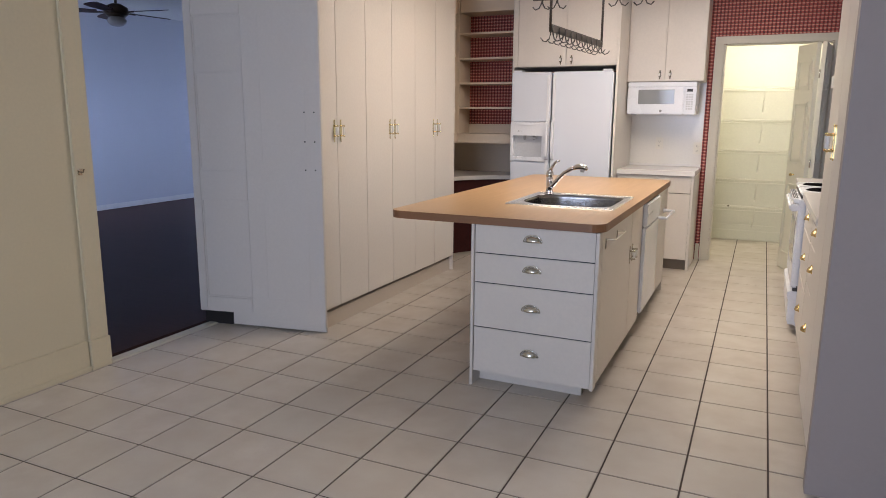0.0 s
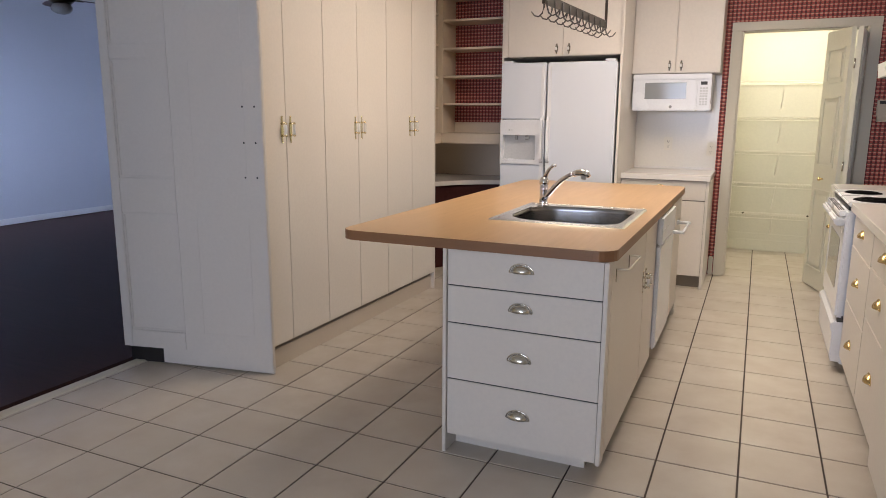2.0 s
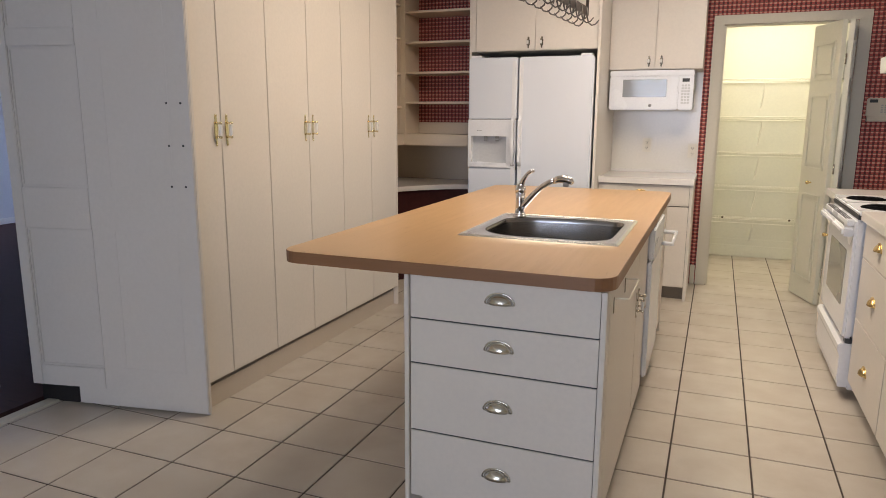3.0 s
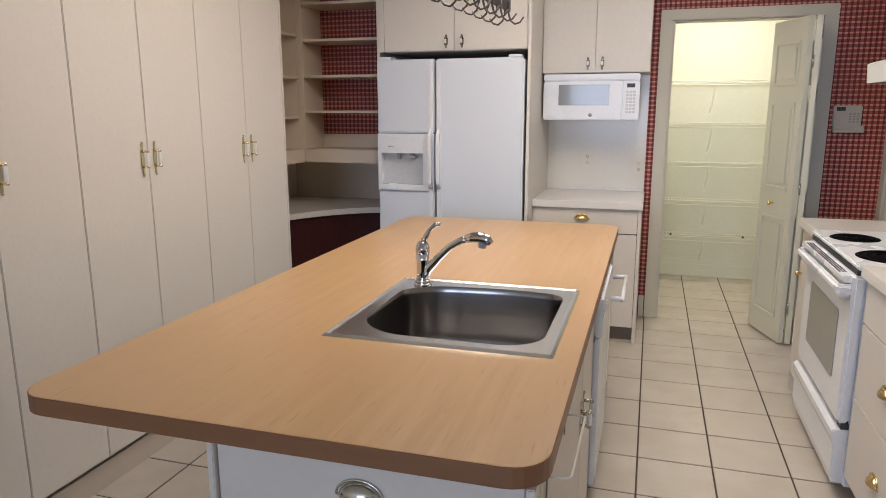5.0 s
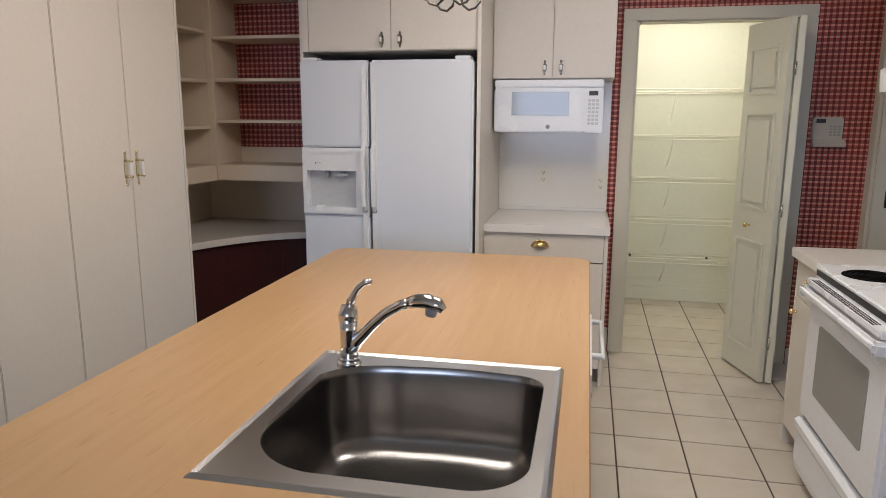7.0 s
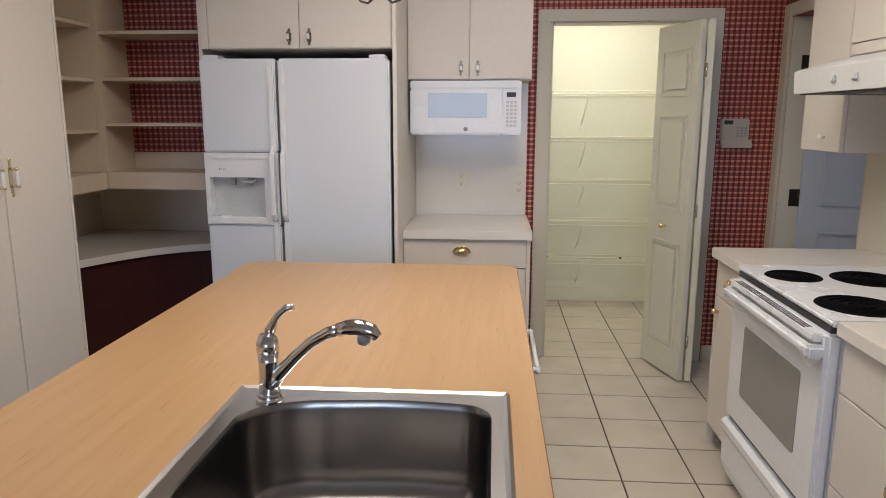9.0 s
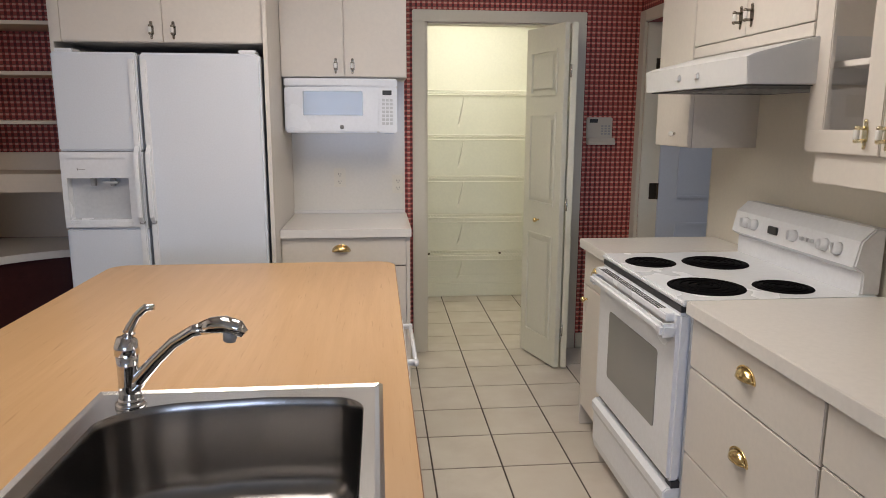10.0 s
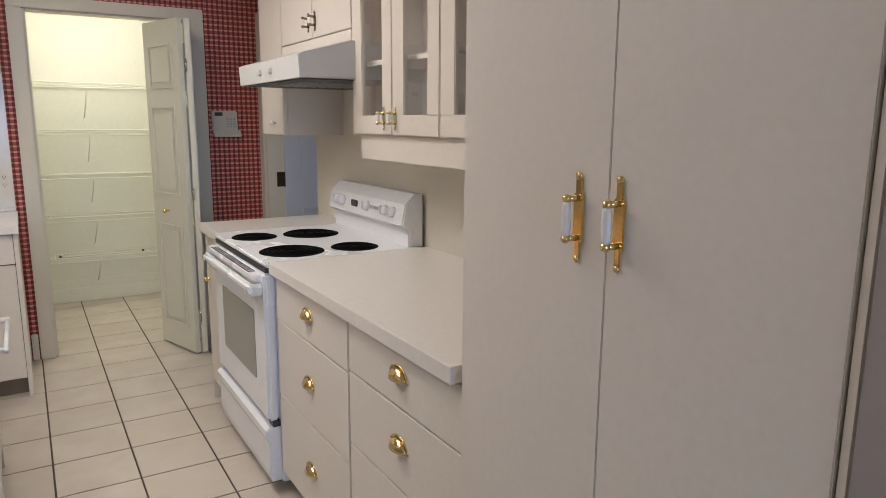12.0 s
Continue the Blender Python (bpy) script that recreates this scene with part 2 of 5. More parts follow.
# ---- building tools ----
class Shape:
    """One mesh being built in world coordinates, with a material for each piece."""

    def __init__(self):
        self.verts, self.faces, self.slots, self.mats, self.smooth = [], [], [], [], []

    def take(self, bm, mat, smooth=False):
        if mat not in self.mats:
            self.mats.append(mat)
        k, base = self.mats.index(mat), len(self.verts)
        bm.verts.index_update()
        self.verts += [v.co.copy() for v in bm.verts]
        for f in bm.faces:
            self.faces.append([base + v.index for v in f.verts])
            self.slots.append(k)
            self.smooth.append(smooth)
        bm.free()
        return self

    def box(self, x, y, z, mat, bevel=0.0, turn=None, segments=2):
        bm = bmesh.new()
        bmesh.ops.create_cube(bm, size=1)
        lo = [min(a) for a in (x, y, z)]
        hi = [max(a) for a in (x, y, z)]
        for v in bm.verts:
            v.co = [lo[i] if v.co[i] < 0 else hi[i] for i in range(3)]
        if bevel:
            bmesh.ops.bevel(bm, geom=bm.edges[:], offset=bevel, segments=segments, affect="EDGES", clamp_overlap=True)
        if turn:
            bmesh.ops.transform(bm, matrix=turn, verts=bm.verts)
        return self.take(bm, mat)

    def cyl(self, a, b, r, mat, r2=None, seg=16, cap=True):
        a, b = Vector(a), Vector(b)
        bm = bmesh.new()
        bmesh.ops.create_cone(bm, cap_ends=cap, segments=seg, radius1=r, radius2=r if r2 is None else r2, depth=(b - a).length)
        turn = (b - a).to_track_quat("Z", "Y").to_matrix().to_4x4()
        bmesh.ops.transform(bm, matrix=Matrix.Translation((a + b) / 2) @ turn, verts=bm.verts)
        return self.take(bm, mat, True)

    def ball(self, c, r, mat, squash=(1, 1, 1), seg=12):
        bm = bmesh.new()
        bmesh.ops.create_uvsphere(bm, u_segments=seg, v_segments=max(6, seg // 2), radius=r)
        for v in bm.verts:
            v.co = Vector(c) + Vector([v.co[i] * squash[i] for i in range(3)])
        return self.take(bm, mat, True)

    def tube(self, points, radii, mat, seg=10):
        pts = [Vector(p) for p in points]
        if isinstance(radii, (int, float)):
            radii = [radii] * len(pts)
        bm = bmesh.new()
        rings = []
        for i, p in enumerate(pts):
            way = (pts[min(i + 1, len(pts) - 1)] - pts[max(i - 1, 0)]).normalized()
            side = way.cross(Vector((0, 0, 1)) if abs(way.z) < 0.95 else Vector((1, 0, 0))).normalized()
            up = side.cross(way)
            rings.append([bm.verts.new(p + radii[i] * (math.cos(a) * side + math.sin(a) * up)) for a in [2 * math.pi * j / seg for j in range(seg)]])
        for r0, r1 in zip(rings, rings[1:]):
            for j in range(seg):
                bm.faces.new((r0[j], r0[(j + 1) % seg], r1[(j + 1) % seg], r1[j]))
        bm.faces.new(rings[0][::-1])
        bm.faces.new(rings[-1])
        bmesh.ops.recalc_face_normals(bm, faces=bm.faces)
        return self.take(bm, mat, True)

    def prism(self, outline, lo, hi, mat, axis="z", bevel=0.0, smooth=False):
        """An outline (pairs) carried along an axis from lo to hi."""
        def at(p, q):
            return {"z": (p[0], p[1], q), "y": (p[0], q, p[1]), "x": (q, p[0], p[1])}[axis]
        bm = bmesh.new()
        a = [bm.verts.new(at(p, lo)) for p in outline]
        b = [bm.verts.new(at(p, hi)) for p in outline]
        bm.faces.new(a[::-1])
        bm.faces.new(b)
        for i in range(len(a)):
            j = (i + 1) % len(a)
            bm.faces.new((a[i], a[j], b[j], b[i]))
        bmesh.ops.recalc_face_normals(bm, faces=bm.faces)
        if bevel:
            rim = [e for e in bm.edges if len({round(({"z": v.co.z, "y": v.co.y, "x": v.co.x}[axis]), 4) for v in e.verts}) == 1]
            bmesh.ops.bevel(bm, geom=rim, offset=bevel, segments=2, affect="EDGES", clamp_overlap=True)
        return self.take(bm, mat, smooth)

    def mesh(self, name, origin=(0, 0, 0)):
        me = bpy.data.meshes.new(name)
        me.from_pydata([v - Vector(origin) for v in self.verts], [], self.faces)
        for m in self.mats:
            me.materials.append(m)
        me.polygons.foreach_set("material_index", self.slots)
        me.polygons.foreach_set("use_smooth", self.smooth)
        me.update()
        return me


ORIGIN = {}


def thing(name, at, label, category, group=""):
    ob = new(name)
    ob.location = at
    ob.empty_display_size = 0.1
    ORIGIN[ob] = Vector(at)
    return tagged(ob, label, category, group)


def part(name, shape, parent, label=""):
    ob = new(name, shape.mesh(name, ORIGIN[parent]))
    ob.parent = parent
    ORIGIN[ob] = ORIGIN[parent]
    return tagged(ob, label)


def put(name, mesh, m, parent, label=""):
    """A part on shared mesh data at the world pose m."""
    ob = new(name, mesh)
    ob.parent = parent
    ob.matrix_basis = Matrix.Translation(-ORIGIN[parent]) @ m
    ORIGIN[ob] = ORIGIN[parent]
    return tagged(ob, label)


def solo(name, shape, at, label, category, group=""):
    ob = new(name, shape.mesh(name, at))
    ob.location = at
    ORIGIN[ob] = Vector(at)
    return tagged(ob, label, category, group)


def structure(name, shape, label, category):
    ob = new(name, shape.mesh(name))
    ORIGIN[ob] = Vector((0, 0, 0))
    return tagged(ob, label, category, kind="structure")


def rounded(x0, x1, y0, y1, r, seg=6):
    out = []
    for cx, cy, a0 in ((x1 - r, y1 - r, 0), (x0 + r, y1 - r, 90), (x0 + r, y0 + r, 180), (x1 - r, y0 + r, 270)):
        for i in range(seg + 1):
            a = radians(a0 + 90 * i / seg)
            out.append((cx + r * math.cos(a), cy + r * math.sin(a)))
    return out


# ---- handles, made once; they face -y with z up ----
def cup_pull(mat):
    s = Shape()
    bm = bmesh.new()
    bmesh.ops.create_uvsphere(bm, u_segments=20, v_segments=12, radius=1)
    gone = [f for f in bm.faces if f.calc_center_median().z < -0.02 or f.calc_center_median().y > 0.02]
    bmesh.ops.delete(bm, geom=gone, context="FACES")
    for v in bm.verts:
        v.co = (v.co.x * 0.042, min(v.co.y, 0) * 0.024, v.co.z * 0.030 - 0.012)
    bmesh.ops.solidify(bm, geom=bm.faces[:], thickness=0.002)
    s.take(bm, mat, True)
    rim = [(0.047 * math.cos(a), -0.002, 0.034 * math.sin(a) - 0.012) for a in [math.pi * i / 16 for i in range(17)]]
    s.tube(rim, 0.003, mat, 6)
    s.box((-0.047, 0.047), (-0.003, 0), (-0.015, -0.011), mat)
    return s.mesh("cup_pull")


def bow_pull(mat, tall=0.115):
    h = tall / 2
    s = Shape()
    s.box((-0.011, 0.011), (-0.004, 0), (-h * 0.55, h * 0.55), mat, 0.0015)
    s.box((-0.007, 0.007), (-0.004, 0), (h * 0.5, h * 0.93), mat, 0.0015)
    s.box((-0.006, 0.006), (-0.004, 0), (-h * 0.93, -h * 0.5), mat, 0.0015)
    s.ball((0, -0.003, h * 0.95), 0.007, mat, (1, 0.6, 0.9))
    s.ball((0, -0.003, -h * 0.95), 0.006, mat, (1, 0.6, 1))
    s.cyl((0, 0, h * 0.45), (0, -0.026, h * 0.45), 0.005, mat, seg=10)
    s.cyl((0, 0, -h * 0.45), (0, -0.026, -h * 0.45), 0.005, mat, seg=10)
    s.ball((0, -0.027, h * 0.45), 0.0075, mat)
    s.ball((0, -0.027, -h * 0.45), 0.0075, mat)
    zs = [-0.40, -0.3, -0.12, 0.12, 0.3, 0.40]
    s.tube([(0, -0.027, h * z) for z in zs], [0.005, 0.0068, 0.0078, 0.0078, 0.0068, 0.005], porcelain)
    return s.mesh("bow_pull")


BRASS_CUP, NICKEL_CUP = cup_pull(brass), cup_pull(nickel)
PALE_BOW, NICKEL_BOW_LARGE = bow_pull(pale_brass, 0.138), bow_pull(nickel, 0.10)
BRASS_BOW, BRASS_BOW_LARGE, NICKEL_BOW = bow_pull(pale_brass, 0.075), bow_pull(brass, 0.138), bow_pull(dark_nickel, 0.074)
FACE = {"-y": 0, "-x": -90, "+x": 90}


def at_face(x, y, z, way):
    return pose(x, y, z, 0, 0, FACE[way])


# ---- the large structure ----
def wall(name, boxes, mat, label="painted plaster wall"):
    s = Shape()
    for x, y, z in boxes:
        s.box(x, y, z, mat)
    return structure(name, s, label, "wall")


LEFT, BACK, RIGHT, FRONT = -3.15, 7.26, 1.035, -3.0
T = KITCHEN_TOP
wall("wall_left", [((LEFT - 0.12, LEFT), (FRONT, 2.70), (0, T)), ((LEFT - 0.12, LEFT), (2.70, 3.78), (2.30, T)), ((LEFT - 0.12, LEFT), (3.78, BACK), (0, T))],
     cream_wall, "cream painted wall with a tall cased doorway")
wall("wall_back", [((LEFT - 0.12, -0.30), (BACK, BACK + 0.12), (0, T)), ((-0.30, 0.60), (BACK, BACK + 0.12), (2.052, T)), ((0.60, RIGHT + 0.12), (BACK, BACK + 0.12), (0, T))],
     wallpaper, "wall papered in small red gingham check")
wall("wall_right", [((RIGHT, RIGHT + 0.12), (2.9325, 6.24), (0, T))], splash_wall, "pale cream wall behind the range")
wall("wall_right_header", [((RIGHT, RIGHT + 0.12), (6.24, BACK), (2.06, T)), ((RIGHT, RIGHT + 0.12), (7.17, BACK), (0, 2.06))],
     wallpaper, "red gingham papered wall over the hall doorway")
wall("wall_stub", [((0.356, 2.42), (2.86, 2.932), (0, T))], stub_shade_paint, "wall end beside the tall cabinet, painted grey for its shade")
wall("wall_nook", [((2.30, 2.42), (FRONT, 2.86), (0, T)), ((LEFT - 0.12, -2.1), (FRONT - 0.12, FRONT), (0, T)), ((0.3, 2.42), (FRONT - 0.12, FRONT), (0, T)),
                   ((-2.1, 0.3), (FRONT - 0.12, FRONT), (0, 0.85)), ((-2.1, 0.3), (FRONT - 0.12, FRONT), (2.25, T))], cream_wall, "plain cream wall with a wide window")
wall("wall_dining", [((-8.62, -8.5), (1.0, 9.47), (0, DINING_TOP)), ((-8.62, LEFT - 0.12), (9.35, 9.47), (0, DINING_TOP)),
                     ((-8.62, -8.3), (0.88, 1.0), (0, DINING_TOP)), ((-6.7, LEFT - 0.12), (0.88, 1.0), (0, DINING_TOP)), ((-8.3, -6.7), (0.88, 1.0), (0, 0.7)), ((-8.3, -6.7), (0.88, 1.0), (2.35, DINING_TOP)),
                     ((LEFT - 0.135, LEFT - 0.12), (0.88, 2.70), (0, DINING_TOP)), ((LEFT - 0.135, LEFT - 0.12), (3.78, 9.47), (0, DINING_TOP)), ((LEFT - 0.135, LEFT - 0.12), (2.70, 3.78), (2.30, DINING_TOP))],
     grey_wall, "smooth pale grey dining room wall")
wall("wall_pantry", [((-0.82, -0.70), (BACK + 0.12, 8.78), (0, 2.5)), ((-0.82, 1.07), (8.66, 8.78), (0, 2.5)), ((0.95, 1.07), (BACK + 0.12, 8.66), (0, 2.5)),
                     ((-0.70, -0.30), (BACK + 0.12, BACK + 0.135), (0, 2.5)), ((0.60, 0.95), (BACK + 0.12, BACK + 0.135), (0, 2.5)), ((-0.30, 0.60), (BACK + 0.12, BACK + 0.135), (2.052, 2.5))],
     pantry_paint, "pale yellow pantry wall")
wall("wall_hall", [((3.1, 3.22), (5.0, 5.8), (0, T)), ((3.1, 3.22), (7.0, 7.75), (0, T)), ((3.1, 3.22), (5.8, 7.0), (0, 0.85)), ((3.1, 3.22), (5.8, 7.0), (2.2, T)),
                   ((RIGHT + 0.12, 3.22), (7.60, 7.72), (0, T)), ((RIGHT + 0.12, 3.22), (5.0, 5.12), (0, T))], grey_wall, "pale wall of the hall")


def slab(name, boxes, mat, label):
    s = Shape()
    for b in boxes:
        s.box(*b, mat)
    return structure(name, s, label, "ceiling")


slab("ceiling_kitchen", [((LEFT - 0.12, 2.42), (FRONT - 0.12, BACK + 0.12), (T, T + 0.1))], ceiling_paint, "flat white kitchen ceiling")
slab("ceiling_dining", [((-8.62, LEFT - 0.12), (0.88, 9.47), (DINING_TOP, DINING_TOP + 0.1))], ceiling_paint, "flat white dining room ceiling")
slab("ceiling_pantry", [((-0.82, 1.07), (BACK + 0.12, 8.78), (2.5, 2.6))], ceiling_paint, "flat white pantry ceiling")
slab("ceiling_hall", [((RIGHT + 0.12, 3.22), (5.0, 7.72), (T, T + 0.1))], ceiling_paint, "flat white hall ceiling")

s = Shape()
s.box((-8.62, LEFT - 0.12), (0.88, 9.47), (-0.12, -0.006), dark_wood)
structure("floor_dining", s, "dark stained wooden floor with a dull sheen", "floor")
s = Shape()
s.box((RIGHT + 0.12, 3.22), (5.0, 7.72), (-0.12, -0.006), dark_wood)
structure("floor_hall", s, "dark wooden hall floor", "floor")
s = Shape()
s.box((-60, 60), (-60, 60), (-0.4, -0.3), painted("lawn", (0.06, 0.09, 0.03), (0.05, 0.07, 0.025), 0.9))
structure("ground", s, "plain grass ground outside the house", "ground")


def skirting(name, boxes, mat, label):
    s = Shape()
    for x, y, z in boxes:
        s.box(x, y, z, mat, 0.004)
    return structure(name, s, label, "trim")


skirting("baseboard_left", [((LEFT, LEFT + 0.018), (FRONT, 2.575), (0, 0.17)), ((LEFT, LEFT + 0.028), (FRONT, 2.575), (0, 0.03))], cream_wall, "tall cream baseboard with a moulded top")
skirting("baseboard_pantry", [((-0.70, 0.95), (8.64, 8.66), (0, 0.112)), ((-0.70, 0.95), (8.648, 8.66), (0.112, 0.178))], pantry_paint, "pale yellow pantry baseboard")
skirting("baseboard_back", [((0.69, RIGHT), (7.24, BACK), (0, 0.10)), ((-0.42, -0.385), (7.24, BACK), (0, 0.16))], trim_paint, "pale painted baseboard under the wallpaper")
skirting("baseboard_dining", [((-8.5, -8.48), (1.0, 9.35), (0, 0.075)), ((-8.48, LEFT - 0.14), (9.33, 9.35), (0, 0.075))], ceiling_paint, "low pale dining room baseboard")
# casings
skirting("trim_dining_door", [((LEFT, LEFT + 0.022), (2.585, 2.70), (0.17, 2.40)), ((LEFT - 0.12, LEFT + 0.0), (2.70, 2.715), (0, 2.30)), ((LEFT, LEFT + 0.030), (2.578, 2.705), (0, 0.17)),
                              ((LEFT, LEFT + 0.022), (2.70, 3.50), (2.30, 2.40))], cream_wall, "cream door casing with a plinth block")
skirting("trim_pantry_door", [((-0.378, -0.30), (7.235, BACK), (0, 2.052)), ((0.60, 0.681), (7.235, BACK), (0, 2.052)), ((-0.378, 0.681), (7.235, BACK), (2.052, 2.12)),
                              ((-0.30, -0.285), (BACK, BACK + 0.12), (0, 2.052)), ((0.585, 0.60), (BACK, BACK + 0.12), (0, 2.052)), ((-0.285, 0.585), (BACK, BACK + 0.12), (2.044, 2.052))],
         trim_paint, "pale painted casing round the pantry opening")
skirting("trim_hall_door", [((RIGHT - 0.02, RIGHT), (7.165, 7.25), (0, 2.13)), ((RIGHT - 0.02, RIGHT), (6.24, 7.165), (2.06, 2.13)), ((RIGHT, RIGHT + 0.12), (7.155, 7.17), (0, 2.06)),
                            ((RIGHT, RIGHT + 0.12), (6.24, 6.255), (0, 2.06))], trim_paint, "pale painted casing of the hall doorway")
skirting("trim_threshold", [((LEFT - 0.05, LEFT + 0.015), (2.716, 3.60), (-0.004, 0.007))], trim_paint, "pale threshold strip between tile and dark wood")


def window(name, x0, x1, y0, y1, z0, z1, along, label):
    win = thing(name, ((x0 + x1) / 2, (y0 + y1) / 2, z0), label, "window")
    win["kind"] = "structure"
    s = Shape()
    if along == "x":
        for z in (z0, z1 - 0.05):
            s.box((x0, x1), (y0, y1), (z, z + 0.05), trim_paint, 0.004)
        for x in (x0, (x0 + x1) / 2 - 0.025, x1 - 0.05):
            s.box((x, x + 0.05), (y0 + 0.01, y1 - 0.01), (z0 + 0.05, z1 - 0.05), trim_paint, 0.004)
    else:
        for z in (z0, z1 - 0.05):
            s.box((x0, x1), (y0, y1), (z, z + 0.05), trim_paint, 0.004)
        for y in (y0, (y0 + y1) / 2 - 0.025, y1 - 0.05):
            s.box((x0 + 0.01, x1 - 0.01), (y, y + 0.05), (z0 + 0.05, z1 - 0.05), trim_paint, 0.004)
    part("window_frame", s, win)
    p = Shape()
    if along == "x":
        p.box((x0 + 0.05, x1 - 0.05), ((y0 + y1) / 2 - 0.003, (y0 + y1) / 2 + 0.003), (z0 + 0.05, z1 - 0.05), glass)
    else:
        p.box(((x0 + x1) / 2 - 0.003, (x0 + x1) / 2 + 0.003), (y0 + 0.05, y1 - 0.05), (z0 + 0.05, z1 - 0.05), glass)
    part("pane", p, win).visible_shadow = False
    return win


window("window_1", -2.1, 0.3, FRONT - 0.1, FRONT - 0.04, 0.85, 2.25, "x", "wide white window of the breakfast nook")
window("window_2", -8.3, -6.7, 0.91, 0.97, 0.7, 2.35, "x", "wide dining room window letting in cool daylight")
window("window_3", 3.13, 3.19, 5.8, 7.0, 0.85, 2.2, "y", "hall window letting in cool daylight")


# ---- cabinet tools ----
def slab_front(x, y, z, way, mat, bevel=0.0025):
    s = Shape()
    s.box(x, y, z, mat, bevel)
    return s


# ---- island ----
island = thing("kitchen_island", (-0.865, 4.5, 0), "off-white kitchen island cabinet with four drawers on its end", "kitchen island")
IX0, IX1, IY0, IY1 = -1.180, -0.548, 3.332, 5.82
# Black box and strips put the shade of the drawer gaps into colour.
s = Shape()
s.box((IX0 + 0.0035, IX1 - 0.0185), (IY0 + 0.0005, 3.80), (0.09, 0.854), black_base)
for z in (0.319, 0.555, 0.708):
    s.box((IX0 + 0.0055, IX1 - 0.0185), (IY0 - 0.0165, IY0), (z - 0.0024, z + 0.0024), ink)
part("drawer_box", s, island, "black box and strips painting the shade between drawers")
s = Shape()
s.box((IX0 + 0.0035, IX1 - 0.0205), (3.8005, 4.555), (0.09, 0.66), carcass)
part("sink_base", s, island)
s = Shape()
s.box((IX0 + 0.0035, IX0 + 0.4), (4.556, IY1 - 0.0215), (0.09, 0.854), carcass)
part("body", s, island, "carcass painted dark for the shade in the gaps")
s = Shape()
s.box((IX0 - 0.012, IX0 + 0.003), (IY0 - 0.032, IY1), (0.0, 0.855), cabinet_paint, 0.002)
part("side_panel", s, island)
s = Shape()
s.box((IX0 + 0.0035, IX1), (IY1 - 0.02, IY1), (0.0, 0.855), cabinet_paint, 0.002)
part("end_panel", s, island)
s = Shape()
s.box((IX0 + 0.004, IX1 - 0.076), (IY0 + 0.075, IY0 + 0.093), (0, 0.09), cabinet_paint)
part("toe_kick", s, island)
s = Shape()
s.box((IX1 - 0.09, IX1 - 0.076), (IY0 + 0.0935, IY1 - 0.0205), (0, 0.09), toe_shaded)
part("toe_kick", s, island, "toe kick painted brown for the shade under the doors")
for z0, z1, zh in ((0.710, 0.852, 0.796), (0.557, 0.706, 0.643), (0.321, 0.553, 0.445), (0.078, 0.317, 0.211)):
    d = part("drawer_front", slab_front((IX0 + 0.0055, IX1 - 0.0185), (IY0 - 0.02, IY0), (z0 + 0.0007, z1 - 0.0007), "-y", cabinet_paint, 0.0008), island)
    put("cup_handle", NICKEL_CUP, at_face(-0.873, IY0 - 0.02, zh, "-y"), d, "worn brass and nickel cup pull")
part("stile", slab_front((IX1 - 0.0165, IX1), (IY0 - 0.022, 3.375), (0.07, 0.852), "+x", cabinet_paint), island)
for (y0, y1), yh in zip(((3.378, 4.196), (4.200, 4.592)), (4.160, 4.238)):
    d = part("door", slab_front((IX1 - 0.02, IX1), (y0, y1), (0.085, 0.850), "+x", cabinet_paint), island)
    put("handle", NICKEL_BOW_LARGE, at_face(IX1, yh, 0.597, "+x"), d, "nickel pull with white porcelain grip")
d = part("door", slab_front((IX1 - 0.02, IX1), (5.198, IY1 - 0.021), (0.085, 0.850), "+x", cabinet_paint), island)

# wire towel rack hung over the island's door, and a white bar on its far cupboard
tr = thing("towel_rack", (IX1, 3.448, 0.755), "bent wire towel rack hooked over the island door", "towel rack")
for y in (3.448, 3.728):
    s = Shape()
    s.box((IX1 + 0.0005, IX1 + 0.003), (y - 0.006, y + 0.006), (0.755, 0.806), dark_nickel, 0.0008)
    part("clip", s, tr, "dark flat metal clip")
s = Shape()
s.tube([(IX1 + 0.003, 3.448, 0.803), (IX1 + 0.04, 3.448, 0.805), (IX1 + 0.047, 3.456, 0.805), (IX1 + 0.047, 3.720, 0.805), (IX1 + 0.04, 3.728, 0.805), (IX1 + 0.003, 3.728, 0.803)], 0.0026, wire_white, 8)
part("bar", s, tr, "thin white wire bar")
wb = thing("towel_bar", (IX1, 5.41, 0.665), "white wooden towel bar on two round posts", "towel bar")
for y in (5.21, 5.62):
    s = Shape()
    s.cyl((IX1, y, 0.678), (IX1 + 0.012, y, 0.678), 0.019, appliance, 0.016, 16)
    s.cyl((IX1 + 0.012, y, 0.678), (IX1 + 0.082, y, 0.678), 0.0115, appliance, 0.0105, 14)
    part("post", s, wb)
s = Shape()
s.cyl((IX1 + 0.073, 5.19, 0.678), (IX1 + 0.073, 5.64, 0.678), 0.008, appliance, 0.008, 14)
part("rod", s, wb)

top = thing("island_worktop", (-1.1, 4.55, 0.855), "maple-look laminate worktop with rounded corners and brown edge", "worktop")
SX0, SX1, SY0, SY1 = -1.207, -0.590, 3.829, 4.482


